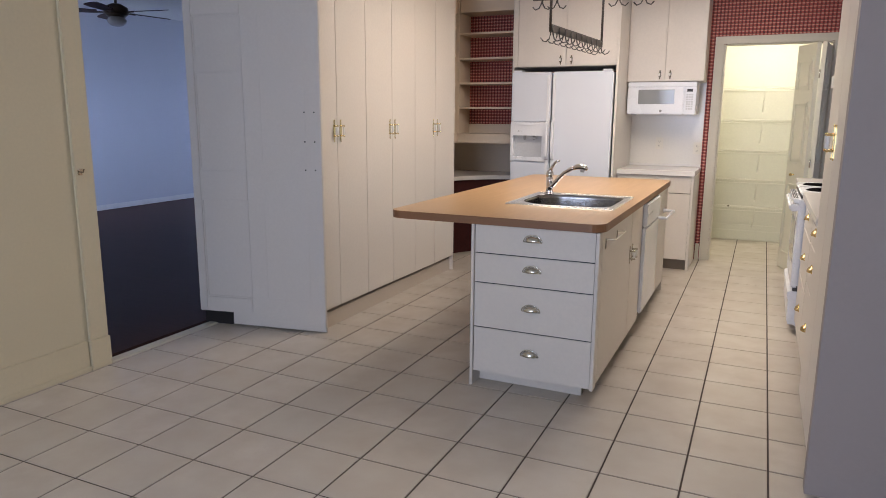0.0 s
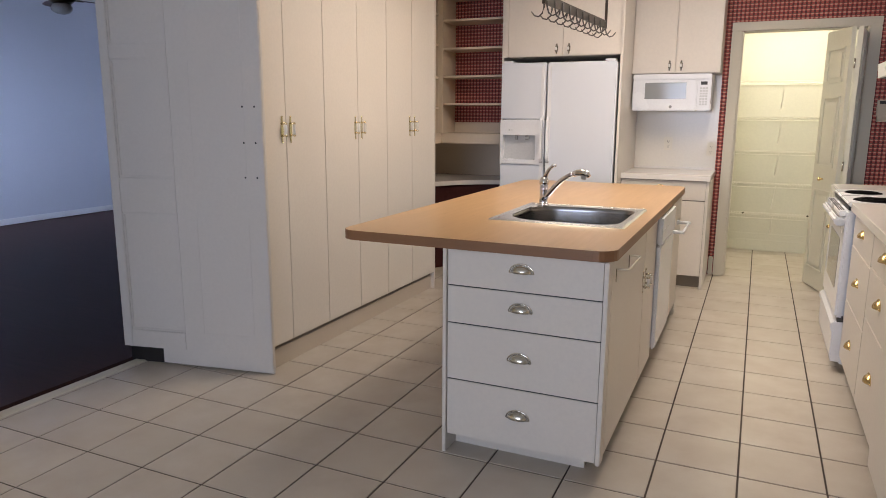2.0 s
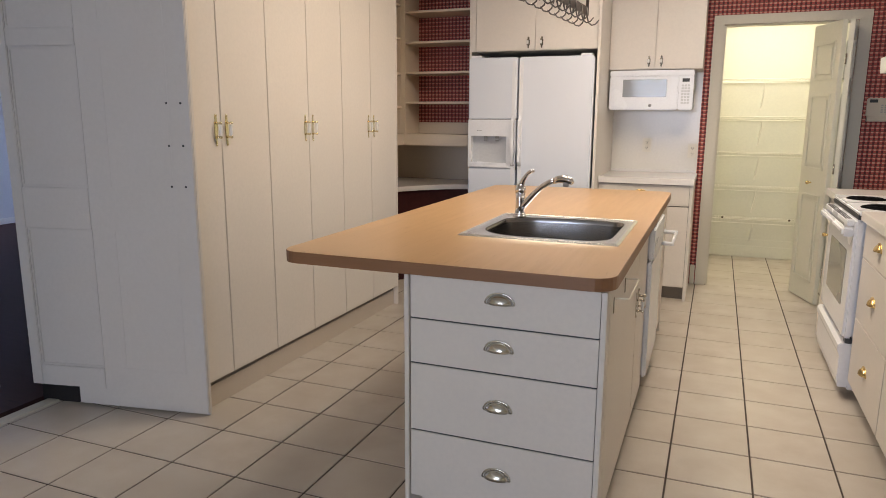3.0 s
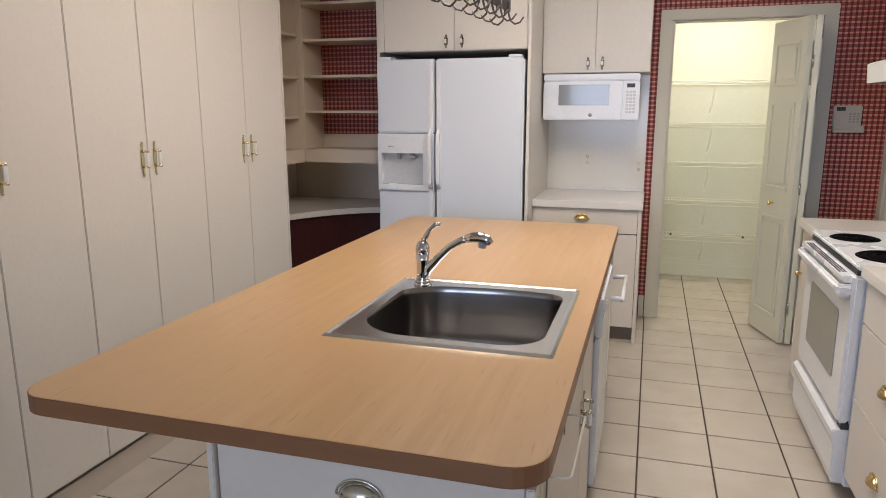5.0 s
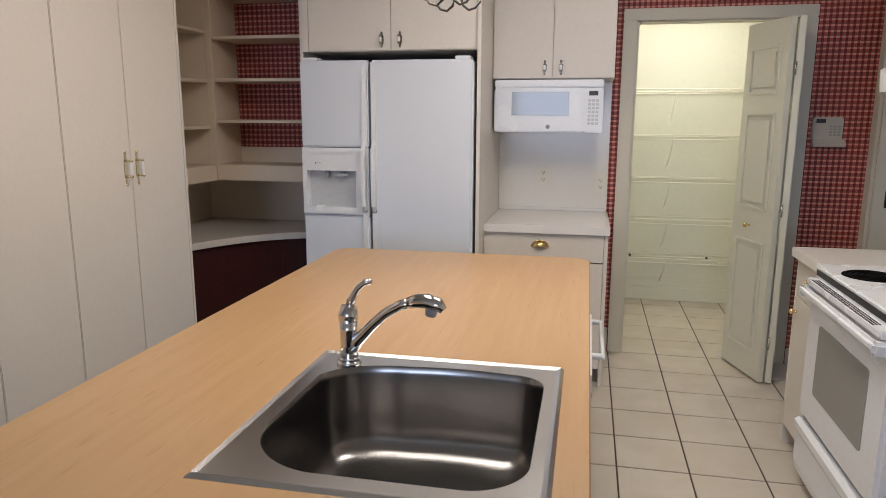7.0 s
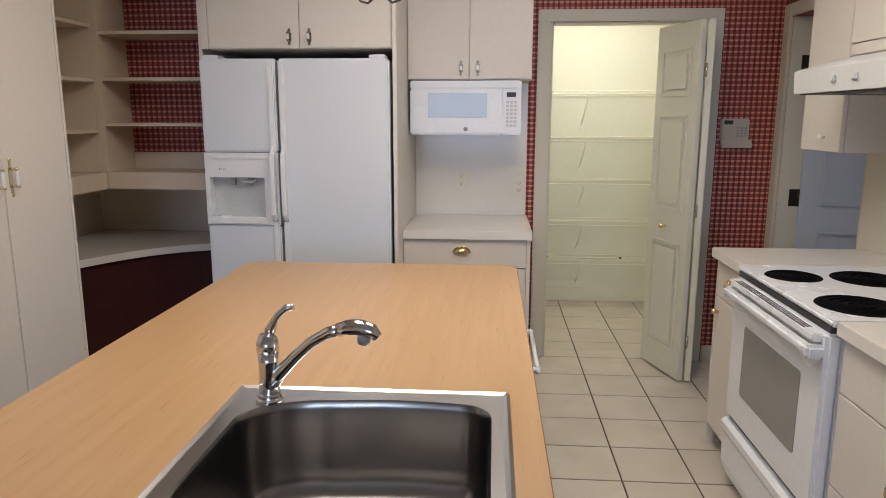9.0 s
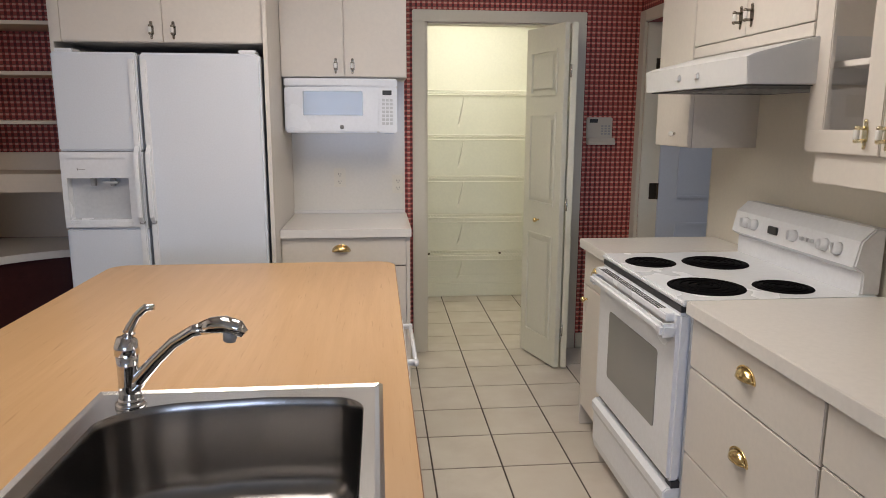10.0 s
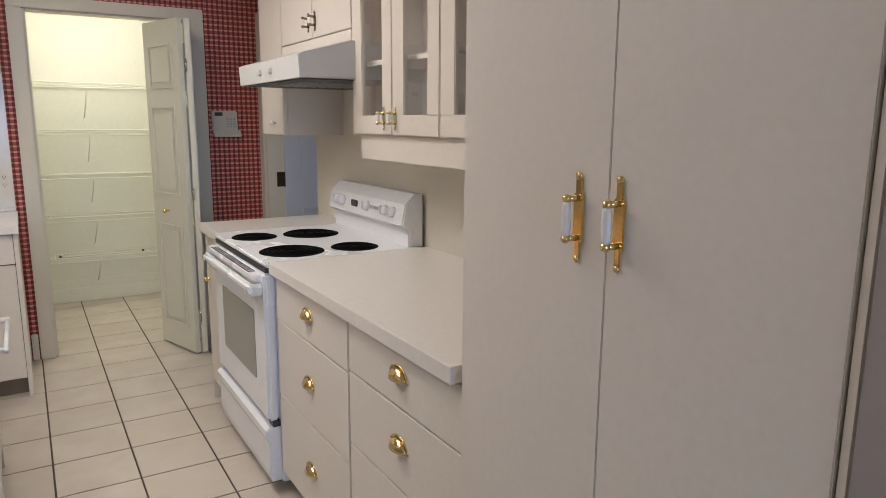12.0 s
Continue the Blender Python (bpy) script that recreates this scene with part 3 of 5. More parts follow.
def ring_plate(outer, inner, z0, z1, mat, edge):
    """A plate with a hole: both outlines hold the same number of points."""
    sh = Shape()
    bm = bmesh.new()
    loops = [[bm.verts.new((*p, z)) for p in o] for o, z in ((outer, z1), (inner, z1), (inner, z0), (outer, z0))]
    n = len(outer)
    for a, b in ((0, 1), (1, 2), (2, 3)):
        for i in range(n):
            j = (i + 1) % n
            bm.faces.new((loops[a][i], loops[a][j], loops[b][j], loops[b][i]))
    bmesh.ops.recalc_face_normals(bm, faces=bm.faces)
    return sh.take(bm, mat)


IW = (-1.668, -0.530, 3.298, 5.85)
part("surface", ring_plate(rounded(*IW, 0.075), rounded(SX0 + 0.02, SX1 - 0.02, SY0 + 0.02, SY1 - 0.02, 0.03), 0.8555, 0.895, worktop_wood, worktop_edge), top)
band_out, band_in = rounded(IW[0] - 0.002, IW[1] + 0.002, IW[2] - 0.002, IW[3] + 0.002, 0.077), rounded(*IW, 0.075)
s = Shape()
bm = bmesh.new()
lo, hi = [bm.verts.new((*p, 0.855)) for p in band_out], [bm.verts.new((*p, 0.8935)) for p in band_out]
lo2, hi2 = [bm.verts.new((*p, 0.855)) for p in band_in], [bm.verts.new((*p, 0.8945)) for p in band_in]
for i in range(len(lo)):
    j = (i + 1) % len(lo)
    for q in ((lo[i], lo[j], hi[j], hi[i]), (hi[i], hi[j], hi2[j], hi2[i]), (lo2[i], lo2[j], lo[j], lo[i])):
        bm.faces.new(q)
bmesh.ops.recalc_face_normals(bm, faces=bm.faces)
s.take(bm, worktop_edge)
part("edge_band", s, top, "darker brown edge band")

# sink
sink = thing("sink", (-0.897, 4.16, 0.895), "brushed steel drop-in sink with a curved bowl", "sink")


def bowl_outline(grow):
    """A bowl with rounded near corners, a tight far corner and a wide curve beside the faucet deck."""
    x0, x1, y0, y1 = -1.157 - grow, -0.630 + grow, 3.884 - grow, 4.412 + grow
    pts = []

    def arc(cx, cy, rx, ry, a0, a1, n):
        for k in range(n):
            a = radians(a0 + (a1 - a0) * k / n)
            pts.append((cx + rx * math.cos(a), cy + ry * math.sin(a)))

    near, tight, wide, sweep = 0.11 + grow, 0.07, 0.19, 0.17
    arc(x1 - tight, y1 - tight, tight, tight, 0, 90, 10)
    for k in range(14):
        u = k / 14
        pts.append((x1 - tight + (x0 + wide - x1 + tight) * u, y1 + 0.010 * math.sin(math.pi * u)))
    arc(x0 + wide, y1 - 0.115, wide, 0.115, 90, 180, 14)
    arc(x0 + sweep, y0 + sweep, sweep, sweep, 180, 270, 12)
    arc(x1 - near, y0 + near, near, near, 270, 360, 10)
    return pts


def matched(outline, x0, x1, y0, y1, z):
    """For each point of an outline, the point of a rectangle in the same direction."""
    cx, cy = (x0 + x1) / 2, (y0 + y1) / 2
    out = []
    for x, y in outline:
        dx, dy = x - cx, y - cy
        k = min((x1 - cx) / abs(dx) if abs(dx) > 1e-6 else 9, (y1 - cy) / abs(dy) if abs(dy) > 1e-6 else 9)
        out.append((cx + dx * k, cy + dy * k, z))
    for c in ((x0, y0), (x1, y0), (x1, y1), (x0, y1)):
        i = min(range(len(out)), key=lambda q: (out[q][0] - c[0]) ** 2 + (out[q][1] - c[1]) ** 2)
        out[i] = (*c, z)
    return out


def sink_bowl():
    bm = bmesh.new()
    rim = bowl_outline(0.0)
    rings = [(0.0, 0.898), (-0.003, 0.894), (-0.0045, 0.876), (-0.008, 0.75), (-0.012, 0.722), (-0.022, 0.698), (-0.040, 0.682), (-0.065, 0.676), (-0.10, 0.674)]
    loops = []
    cx, cy = -0.893, 4.16
    for g, z in rings:
        loops.append([bm.verts.new((x + (cx - x) * (-g) / 0.23, y + (cy - y) * (-g) / 0.25, z)) for x, y in rim])
    for a, b in zip(loops, loops[1:]):
        for i in range(len(a)):
            j = (i + 1) % len(a)
            bm.faces.new((a[i], a[j], b[j], b[i]))
    bm.faces.new(loops[-1])
    bmesh.ops.recalc_face_normals(bm, faces=bm.faces)
    bmesh.ops.reverse_faces(bm, faces=bm.faces)
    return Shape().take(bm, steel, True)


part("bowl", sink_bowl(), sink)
s = Shape()
bm = bmesh.new()
rim = bowl_outline(0.0)
inner = [bm.verts.new((x, y, 0.898)) for x, y in rim]
outer_top = [bm.verts.new(p) for p in matched(rim, SX0 + 0.017, SX1 - 0.017, SY0 + 0.017, SY1 - 0.017, 0.8978)]
ridge = [bm.verts.new(p) for p in matched(rim, SX0 + 0.008, SX1 - 0.008, SY0 + 0.008, SY1 - 0.008, 0.9022)]
outer = [bm.verts.new(p) for p in matched(rim, SX0, SX1, SY0, SY1, 0.8953)]
for a, b in ((inner, outer_top), (outer_top, ridge), (ridge, outer)):
    for i in range(len(a)):
        j = (i + 1) % len(a)
        bm.faces.new((a[i], a[j], b[j], b[i]))
bmesh.ops.recalc_face_normals(bm, faces=bm.faces)
s.take(bm, steel_rim)
part("rim", s, sink, "steel rim with a raised lip")
s = Shape()
s.cyl((-0.893, 4.16, 0.6745), (-0.893, 4.16, 0.679), 0.045, chrome, 0.04, 24)
s.cyl((-0.893, 4.16, 0.679), (-0.893, 4.16, 0.6795), 0.026, ink, seg=20)
part("drain", s, sink)

FX, FY, FZ, GROW = -1.112, 4.405, 0.8985, 1.07
faucet = thing("faucet", (FX, FY, FZ), "polished chrome single-lever kitchen faucet", "faucet")
s = Shape()
s.cyl((FX, FY, FZ), (FX, FY, FZ + 0.008), 0.031, chrome, 0.030, 24)
s.cyl((FX, FY, FZ + 0.008), (FX, FY, FZ + 0.018), 0.026, chrome, 0.0235, 24)
part("base", s, faucet)
s = Shape()
s.tube([(FX, FY, FZ + z * GROW) for z in (0.016, 0.045, 0.08, 0.103)], [0.0225, 0.021, 0.0215, 0.0225], chrome, 18)
s.tube([(FX + a, FY, FZ + z * GROW) for a, z in ((0, 0.104), (0, 0.118), (0.003, 0.134), (0.008, 0.147))], [0.0245, 0.0245, 0.0205, 0.013], chrome, 18)
part("body", s, faucet)
way = Vector((0.216, -0.055, 0)).normalized()


def along(pts):
    return [(FX + way.x * a * GROW, FY + way.y * a * GROW, FZ + z * GROW) for a, z in pts]


s = Shape()
s.tube(along([(0.0, 0.030), (0.028, 0.062), (0.062, 0.098), (0.10, 0.133), (0.14, 0.157), (0.168, 0.165)]), [0.017, 0.0155, 0.0135, 0.0125, 0.0125, 0.013], chrome, 14)
part("spout", s, faucet)
s = Shape()
s.tube(along([(0.158, 0.163), (0.178, 0.170), (0.205, 0.173), (0.230, 0.167), (0.242, 0.157)]), [0.0145, 0.0165, 0.018, 0.0165, 0.010], chrome, 14)
tip = along([(0.214, 0.159), (0.211, 0.142)])
s.cyl(tip[0], tip[1], 0.0155, grey_plastic, 0.0125, 16)
part("spray_head", s, faucet)
s = Shape()
s.tube([(FX + a, FY - a * 0.2, FZ + z * GROW) for a, z in ((0.004, 0.138), (0.013, 0.158), (0.028, 0.181), (0.048, 0.197), (0.064, 0.199))], [0.0115, 0.010, 0.0085, 0.0085, 0.0065], chrome, 12)
part("lever", s, faucet)

# dishwasher in the island
dw = thing("dishwasher", (-0.53, 4.9, 0), "white built-in dishwasher with a row of push buttons", "dishwasher")
s = Shape()
s.box((-0.76, IX1 - 0.004), (4.598, 5.194), (0.12, 0.850), grey_plastic)
part("body", s, dw)
s = Shape()
s.box((IX1 - 0.0035, IX1 + 0.022), (4.600, 5.192), (0.125, 0.690), appliance, 0.008)
part("door", s, dw)
s = Shape()
s.box((IX1 - 0.0035, IX1 + 0.028), (4.600, 5.192), (0.697, 0.845), appliance, 0.008)
panel = part("control_panel", s, dw)
for k in range(5):
    s = Shape()
    s.box((IX1 + 0.0275, IX1 + 0.031), (4.635 + 0.042 * k, 4.663 + 0.042 * k), (0.762, 0.778), pale_plastic, 0.001)
    part("button", s, panel, "small grey push button")
s = Shape()
s.box((IX1 - 0.06, IX1 - 0.05), (4.598, 5.194), (0.0, 0.12), toe_shaded)
part("kick_plate", s, dw)

# ---- range wall: base units, counter, range, hood, wall units, tall unit ----
RF = 0.385


def base_unit(name, y0, y1, rows, label, group=""):
    unit = thing(name, (0.69, (y0 + y1) / 2, 0), label, "cabinet", group)
    sh = Shape()
    sh.box((RF + 0.02, RIGHT), (y0, y1), (0.10, 0.888), carcass)
    part("body", sh, unit)
    sh = Shape()
    sh.box((RF + 0.075, RF + 0.09), (y0, y1), (0, 0.10), toe_shaded)
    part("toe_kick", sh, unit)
    for z0, z1, zh, kind in rows:
        f = part("drawer_front" if kind == "cup" else "door", slab_front((RF, RF + 0.02), (y0 + 0.002, y1 - 0.002), (z0, z1), "-x", cabinet_paint), unit)
        if kind == "cup":
            put("cup_handle", BRASS_CUP, at_face(RF, (y0 + y1) / 2, zh, "-x"), f, "polished brass cup pull")
        else:
            sh = Shape()
            sh.cyl((RF, y1 - 0.04, zh), (RF - 0.012, y1 - 0.04, zh), 0.006, brass)
            sh.ball((RF - 0.02, y1 - 0.04, zh), 0.013, brass)
            part("knob", sh, f, "small brass knob")
    return unit


ROWS3 = [(0.717, 0.884, 0.812, "cup"), (0.428, 0.713, 0.575, "cup"), (0.105, 0.424, 0.262, "cup")]
ROWS4 = [(0.729, 0.884, 0.818, "cup"), (0.505, 0.725, 0.630, "cup"), (0.105, 0.501, 0.320, "cup")]
base_unit("base_cabinet", 4.345, 4.998, ROWS3, "off-white three-drawer base cabinet with brass cup pulls", "drawer units by the range")
base_unit("base_cabinet", 3.711, 4.341, ROWS4, "off-white three-drawer base cabinet beside the tall unit", "drawer units by the range")
u = base_unit("base_cabinet", 5.790, 6.115, [(0.717, 0.884, 0.80, "cup"), (0.105, 0.713, 0.650, "knob")], "narrow off-white base cabinet at the run's end", "drawer units by the range")
s = Shape()
s.box((RF, RIGHT), (6.115, 6.133), (0, 0.888), cabinet_paint, 0.002)
part("end_panel", s, u)


def counter(name, y0, y1, label):
    ct = thing(name, (0.68, (y0 + y1) / 2, 0.889), label, "counter")
    sh = Shape()
    sh.box((0.3655, RIGHT - 0.002), (y0, y1), (0.889, 0.929), laminate_top, 0.0015)
    part("top", sh, ct)
    sh = Shape()
    sh.box((0.361, 0.3652), (y0, y1), (0.888, 0.9285), laminate_top, 0.0012)
    part("edge_strip", sh, ct)
    return ct


counter("counter", 3.748, 5.001, "pale laminate counter between range and tall cabinet")
counter("counter", 5.788, 6.15, "short pale laminate counter beyond the range")

rng = thing("kitchen_range", (0.66, 5.38, 0), "white electric coil range with a black-discs cooktop", "stove")
RY0, RY1 = 5.008, 5.782
s = Shape()
s.box((0.388, 1.008), (RY0, RY1), (0.05, 0.909), appliance, 0.004)
part("body", s, rng)
s = Shape()
s.box((0.45, 0.9), (RY0 + 0.04, RY1 - 0.04), (0.0, 0.05), black_base)
part("base", s, rng)
s = Shape()
s.box((0.350, 1.012), (RY0 - 0.004, RY1 + 0.004), (0.907, 0.928), appliance, 0.007)
part("cooktop", s, rng)
for bx, by, r in ((0.480, 5.585, 0.098), (0.732, 5.556, 0.126), (0.512, 5.180, 0.128), (0.770, 5.152, 0.098)):
    s = Shape()
    s.cyl((bx, by, 0.9282), (bx, by, 0.9305), r, black_coil, r * 0.985, 40)
    part("drip_pan", s, rng, "black drip bowl")
    s = Shape()
    turns = [(bx + (0.02 + (r - 0.03) * i / 90) * math.cos(i * 0.25), by + (0.02 + (r - 0.03) * i / 90) * math.sin(i * 0.25), 0.9315) for i in range(91)]
    s.tube(turns, 0.0036, black_coil, 5)
    part("coil", s, rng, "black heating coil")
s = Shape()
s.box((0.343, 0.390), (RY0 + 0.004, RY1 - 0.004), (0.305, 0.886), appliance, 0.012)
door = part("oven_door", s, rng)
s = Shape()
s.prism(rounded(RY0 + 0.142, RY1 - 0.147, 0.438, 0.718, 0.014, 3), 0.3405, 0.3442, oven_glass, "x")
part("window", s, door, "grey tinted oven window")
s = Shape()
s.box((0.290, 0.318), (RY0 + 0.02, RY1 - 0.02), (0.812, 0.848), appliance, 0.012)
for y in (RY0 + 0.03, RY1 - 0.03):
    s.box((0.292, 0.350), (y - 0.018, y + 0.018), (0.802, 0.846), appliance, 0.01)
part("handle", s, door)
s = Shape()
s.box((0.314, 0.348), (RY0 + 0.03, RY1 - 0.03), (0.852, 0.878), appliance, 0.004)
for i in range(26):
    for k in range(3):
        s.box((0.3165 + 0.010 * k, 0.3225 + 0.010 * k), (RY0 + 0.10 + 0.023 * i, RY0 + 0.117 + 0.023 * i), (0.8775, 0.8792), ink)
part("vent", s, door, "row of dark vent slots")
# Ink strip paints the shade in the gap below the cooktop.
s = Shape()
s.box((0.353, 0.390), (RY0 + 0.01, RY1 - 0.01), (0.886, 0.907), ink)
part("cooktop_shade_strip", s, rng, "strip painted dark for the shaded gap under the cooktop")
s = Shape()
s.prism([(0.390, 0.06), (0.348, 0.06), (0.340, 0.10), (0.340, 0.22), (0.330, 0.245), (0.330, 0.272), (0.346, 0.285), (0.390, 0.285)], RY0 + 0.004, RY1 - 0.004, appliance, "y", 0.004)
part("storage_drawer", s, rng)
# Same for the gap above the storage drawer: shade as dark strips.
s = Shape()
s.box((0.358, 0.390), (RY0 + 0.006, RY0 + 0.05), (0.283, 0.306), ink)
s.box((0.363, 0.390), (RY0 + 0.05, RY1 - 0.006), (0.287, 0.303), ink)
part("drawer_shade_strip", s, rng)
s = Shape()
s.prism([(0.955, 0.927), (1.022, 0.927), (1.022, 1.146), (0.985, 1.146), (0.940, 1.105), (0.922, 1.020), (0.955, 1.0)], RY0 + 0.015, RY1 + 0.02, appliance, "y", 0.006)
guard = part("backguard", s, rng)
for y, r in ((5.70, 0.023), (5.635, 0.023), (5.37, 0.023), (5.19, 0.023), (5.12, 0.023)):
    s = Shape()
    s.cyl((0.934, y, 1.065), (0.909, y, 1.07), r, appliance, r * 0.86, 20)
    s.box((0.900, 0.911), (y - 0.004, y + 0.004), (1.053, 1.087), appliance, 0.002)
    part("knob", s, guard)
s = Shape()
s.box((0.922, 0.931), (5.47, 5.53), (1.05, 1.08), ink, 0.002)
part("clock_display", s, guard, "dark clock display")
s = Shape()
for i in range(3):
    s.box((0.921, 0.931), (5.25 + 0.028 * i, 5.268 + 0.028 * i), (1.06, 1.073), pale_plastic, 0.001)
part("clock_keys", s, guard)

hood = thing("range_hood", (0.76, 5.4, 1.59), "white under-cabinet range hood with push buttons", "range hood")
s = Shape()
s.prism([(1.032, 1.592), (0.507, 1.592), (0.502, 1.672), (0.525, 1.682), (0.724, 1.733), (1.032, 1.733)], 5.016, 5.80, hood_enamel, "y", 0.003)
part("shell", s, hood)
s = Shape()
s.box((0.525, 1.02), (5.03, 5.786), (1.5875, 1.5915), ink)
grille = part("filter", s, hood, "dark filter plate across the underside")
for i in range(9):
    s = Shape()
    s.box((0.60 + 0.04 * i, 0.612 + 0.04 * i), (RY0 + 0.2, RY1 - 0.2), (1.584, 1.5873), grey_plastic)
    part("slat", s, grille)
for y in (5.487, 5.344):
    s = Shape()
    s.box((0.494, 0.507), (y - 0.017, y + 0.017), (1.622, 1.644), hood_enamel, 0.004)
    part("button", s, hood)

UF = 0.725


def wall_unit(name, y0, y1, z0, doors, label, handles=(), rail=0.0):
    unit = thing(name, (0.86, (y0 + y1) / 2, z0), label, "wall cabinet")
    sh = Shape()
    sh.box((UF + 0.02, RIGHT - 0.002), (y0, y1), (z0, T - 0.01), cabinet_paint, 0.001)
    part("body", sh, unit)
    for i, (a, b) in enumerate(doors):
        d = part("door", slab_front((UF, UF + 0.0185), (a + 0.0015, b - 0.0015), (z0 + 0.002 + rail, T - 0.02), "-x", cabinet_paint), unit)
        if i < len(handles) and handles[i]:
            put("handle", NICKEL_BOW, at_face(UF, handles[i][0], handles[i][1], "-x"), d, "dark nickel pull with white grip")
    if rail:
        part("rail", slab_front((UF, UF + 0.0185), (y0 + 0.0015, y1 - 0.0015), (z0 + 0.001, z0 + rail - 0.002), "-x", cabinet_paint), unit)
    return unit


hc = wall_unit("wall_cabinet", 5.05, 5.855, 1.735, [(5.05, 5.452), (5.452, 5.855)], "off-white wall cabinet above the range hood", [(5.415, 1.848), (5.49, 1.848)], 0.045)
sc = wall_unit("wall_cabinet", 5.859, 6.205, 1.367, [(5.859, 6.205)], "narrow off-white wall cabinet at the run's end")
s = Shape()
s.cyl((UF, 5.99, 1.425), (UF - 0.012, 5.99, 1.425), 0.005, nickel)
s.ball((UF - 0.02, 5.99, 1.425), 0.012, porcelain)
part("knob", s, sc, "white porcelain knob")

gc = thing("glass_cabinet", (0.86, 4.38, 1.39), "off-white wall cabinet with three glazed doors", "wall cabinet")
GY0, GY1, GZ = 3.711, 5.046, 1.39
s = Shape()
s.box((UF + 0.02, RIGHT - 0.002), (GY0, GY1), (GZ, GZ + 0.018), cabinet_paint)
s.box((UF + 0.02, RIGHT - 0.002), (GY0, GY1), (T - 0.03, T - 0.01), cabinet_paint)
for y in (GY0, 4.383, GY1 - 0.018):
    s.box((UF + 0.02, RIGHT - 0.002), (y, y + 0.018), (GZ + 0.018, T - 0.03), cabinet_paint)
s.box((RIGHT - 0.014, RIGHT - 0.002), (GY0 + 0.018, GY1 - 0.018), (GZ + 0.018, T - 0.03), cabinet_paint)
part("body", s, gc)
for z in (1.640, 1.93, 2.23):
    s = Shape()
    s.box((UF + 0.05, RIGHT - 0.015), (GY0 + 0.019, 4.382), (z, z + 0.018), cabinet_paint, 0.002)
    s.box((UF + 0.05, RIGHT - 0.015), (4.402, GY1 - 0.019), (z, z + 0.018), cabinet_paint, 0.002)
    part("shelf", s, gc)
for y0, y1, yh in ((4.720, 5.046, 4.777), (4.405, 4.718, 4.693), (4.078, 4.403, 4.145), (3.713, 4.076, None)):
    s = Shape()
    for z0, z1 in ((GZ, GZ + 0.068), (T - 0.09, T - 0.02)):
        s.box((UF, UF + 0.019), (y0 + 0.0015, y1 - 0.0015), (z0, z1), cabinet_paint, 0.003)
    for a, b in ((y0 + 0.0015, y0 + 0.076), (y1 - 0.084, y1 - 0.0015)):
        s.box((UF, UF + 0.019), (a, b), (GZ + 0.066, T - 0.088), cabinet_paint, 0.003)
    d = part("door", s, gc)
    s = Shape()
    s.box((UF + 0.008, UF + 0.012), (y0 + 0.072, y1 - 0.080), (GZ + 0.062, T - 0.085), glass)
    part("pane", s, d, "clear glass pane").visible_shadow = False
    if yh:
        put("handle", BRASS_BOW, at_face(UF, yh, GZ + 0.058, "-x"), d, "brass pull with white porcelain grip")
s = Shape()
s.box((UF + 0.02, UF + 0.04), (GY0 + 0.01, GY1 - 0.03), (1.297, 1.3895), cabinet_paint, 0.002)
part("light_rail", s, gc)
for y in (4.92, 4.25):
    s = Shape()
    s.cyl((0.93, y, GZ + 0.0185), (0.93, y, GZ + 0.05), 0.02, bronze_plate, 0.014, 14)
    s.ball((0.93, y, GZ + 0.055), 0.014, bronze_plate)
    part("puck_light", s, gc, "small dark fitting inside the cabinet")

tc = thing("tall_cabinet", (0.69, 3.34, 0), "tall off-white cabinet with brass and porcelain pulls", "tall cabinet")
s = Shape()
s.box((RF, RIGHT), (2.934, 3.709), (0.09, T - 0.01), cabinet_paint)
part("body", s, tc)
s = Shape()
s.box((RF + 0.06, RF + 0.075), (2.934, 3.709), (0.0, 0.09), toe_shaded)
part("toe_kick", s, tc)
for y0, y1, yh in ((3.3170, 3.708, 3.378), (2.955, 3.3160, 3.292)):
    d = part("door", slab_front((RF - 0.021, RF - 0.001), (y0, y1), (0.095, T - 0.02), "-x", cabinet_paint, 0.0014), tc)
    put("handle", BRASS_BOW_LARGE, at_face(RF - 0.021, yh, 1.292, "-x"), d, "polished brass pull with white porcelain grip")
s = Shape()
s.box((RF - 0.022, RF - 0.0005), (2.9335, 2.952), (0.0, T - 0.01), cabinet_paint, 0.006)
part("filler_strip", s, tc)

s = Shape()
s.box((RIGHT - 0.006, RIGHT), (4.49, 4.61), (1.125, 1.235), bronze_plate, 0.003)
sw = solo("wall_switch", s, (RIGHT, 4.55, 1.125), "dark bronze double switch plate on cream wall", "switch plate")
for y in (4.522, 4.578):
    s = Shape()
    s.box((RIGHT - 0.012, RIGHT - 0.005), (y - 0.006, y + 0.006), (1.165, 1.195), bronze_plate, 0.002)
    part("toggle", s, sw)

# ---- tall cabinets along the wall by the dining room ----
LF = -2.38
SPLITS = [3.715, 3.908, 4.268, 4.634, 5.002, 5.368, 5.748]
HANDLE_Y = [3.872, 3.945, 4.598, 4.672, 5.332, 5.406]
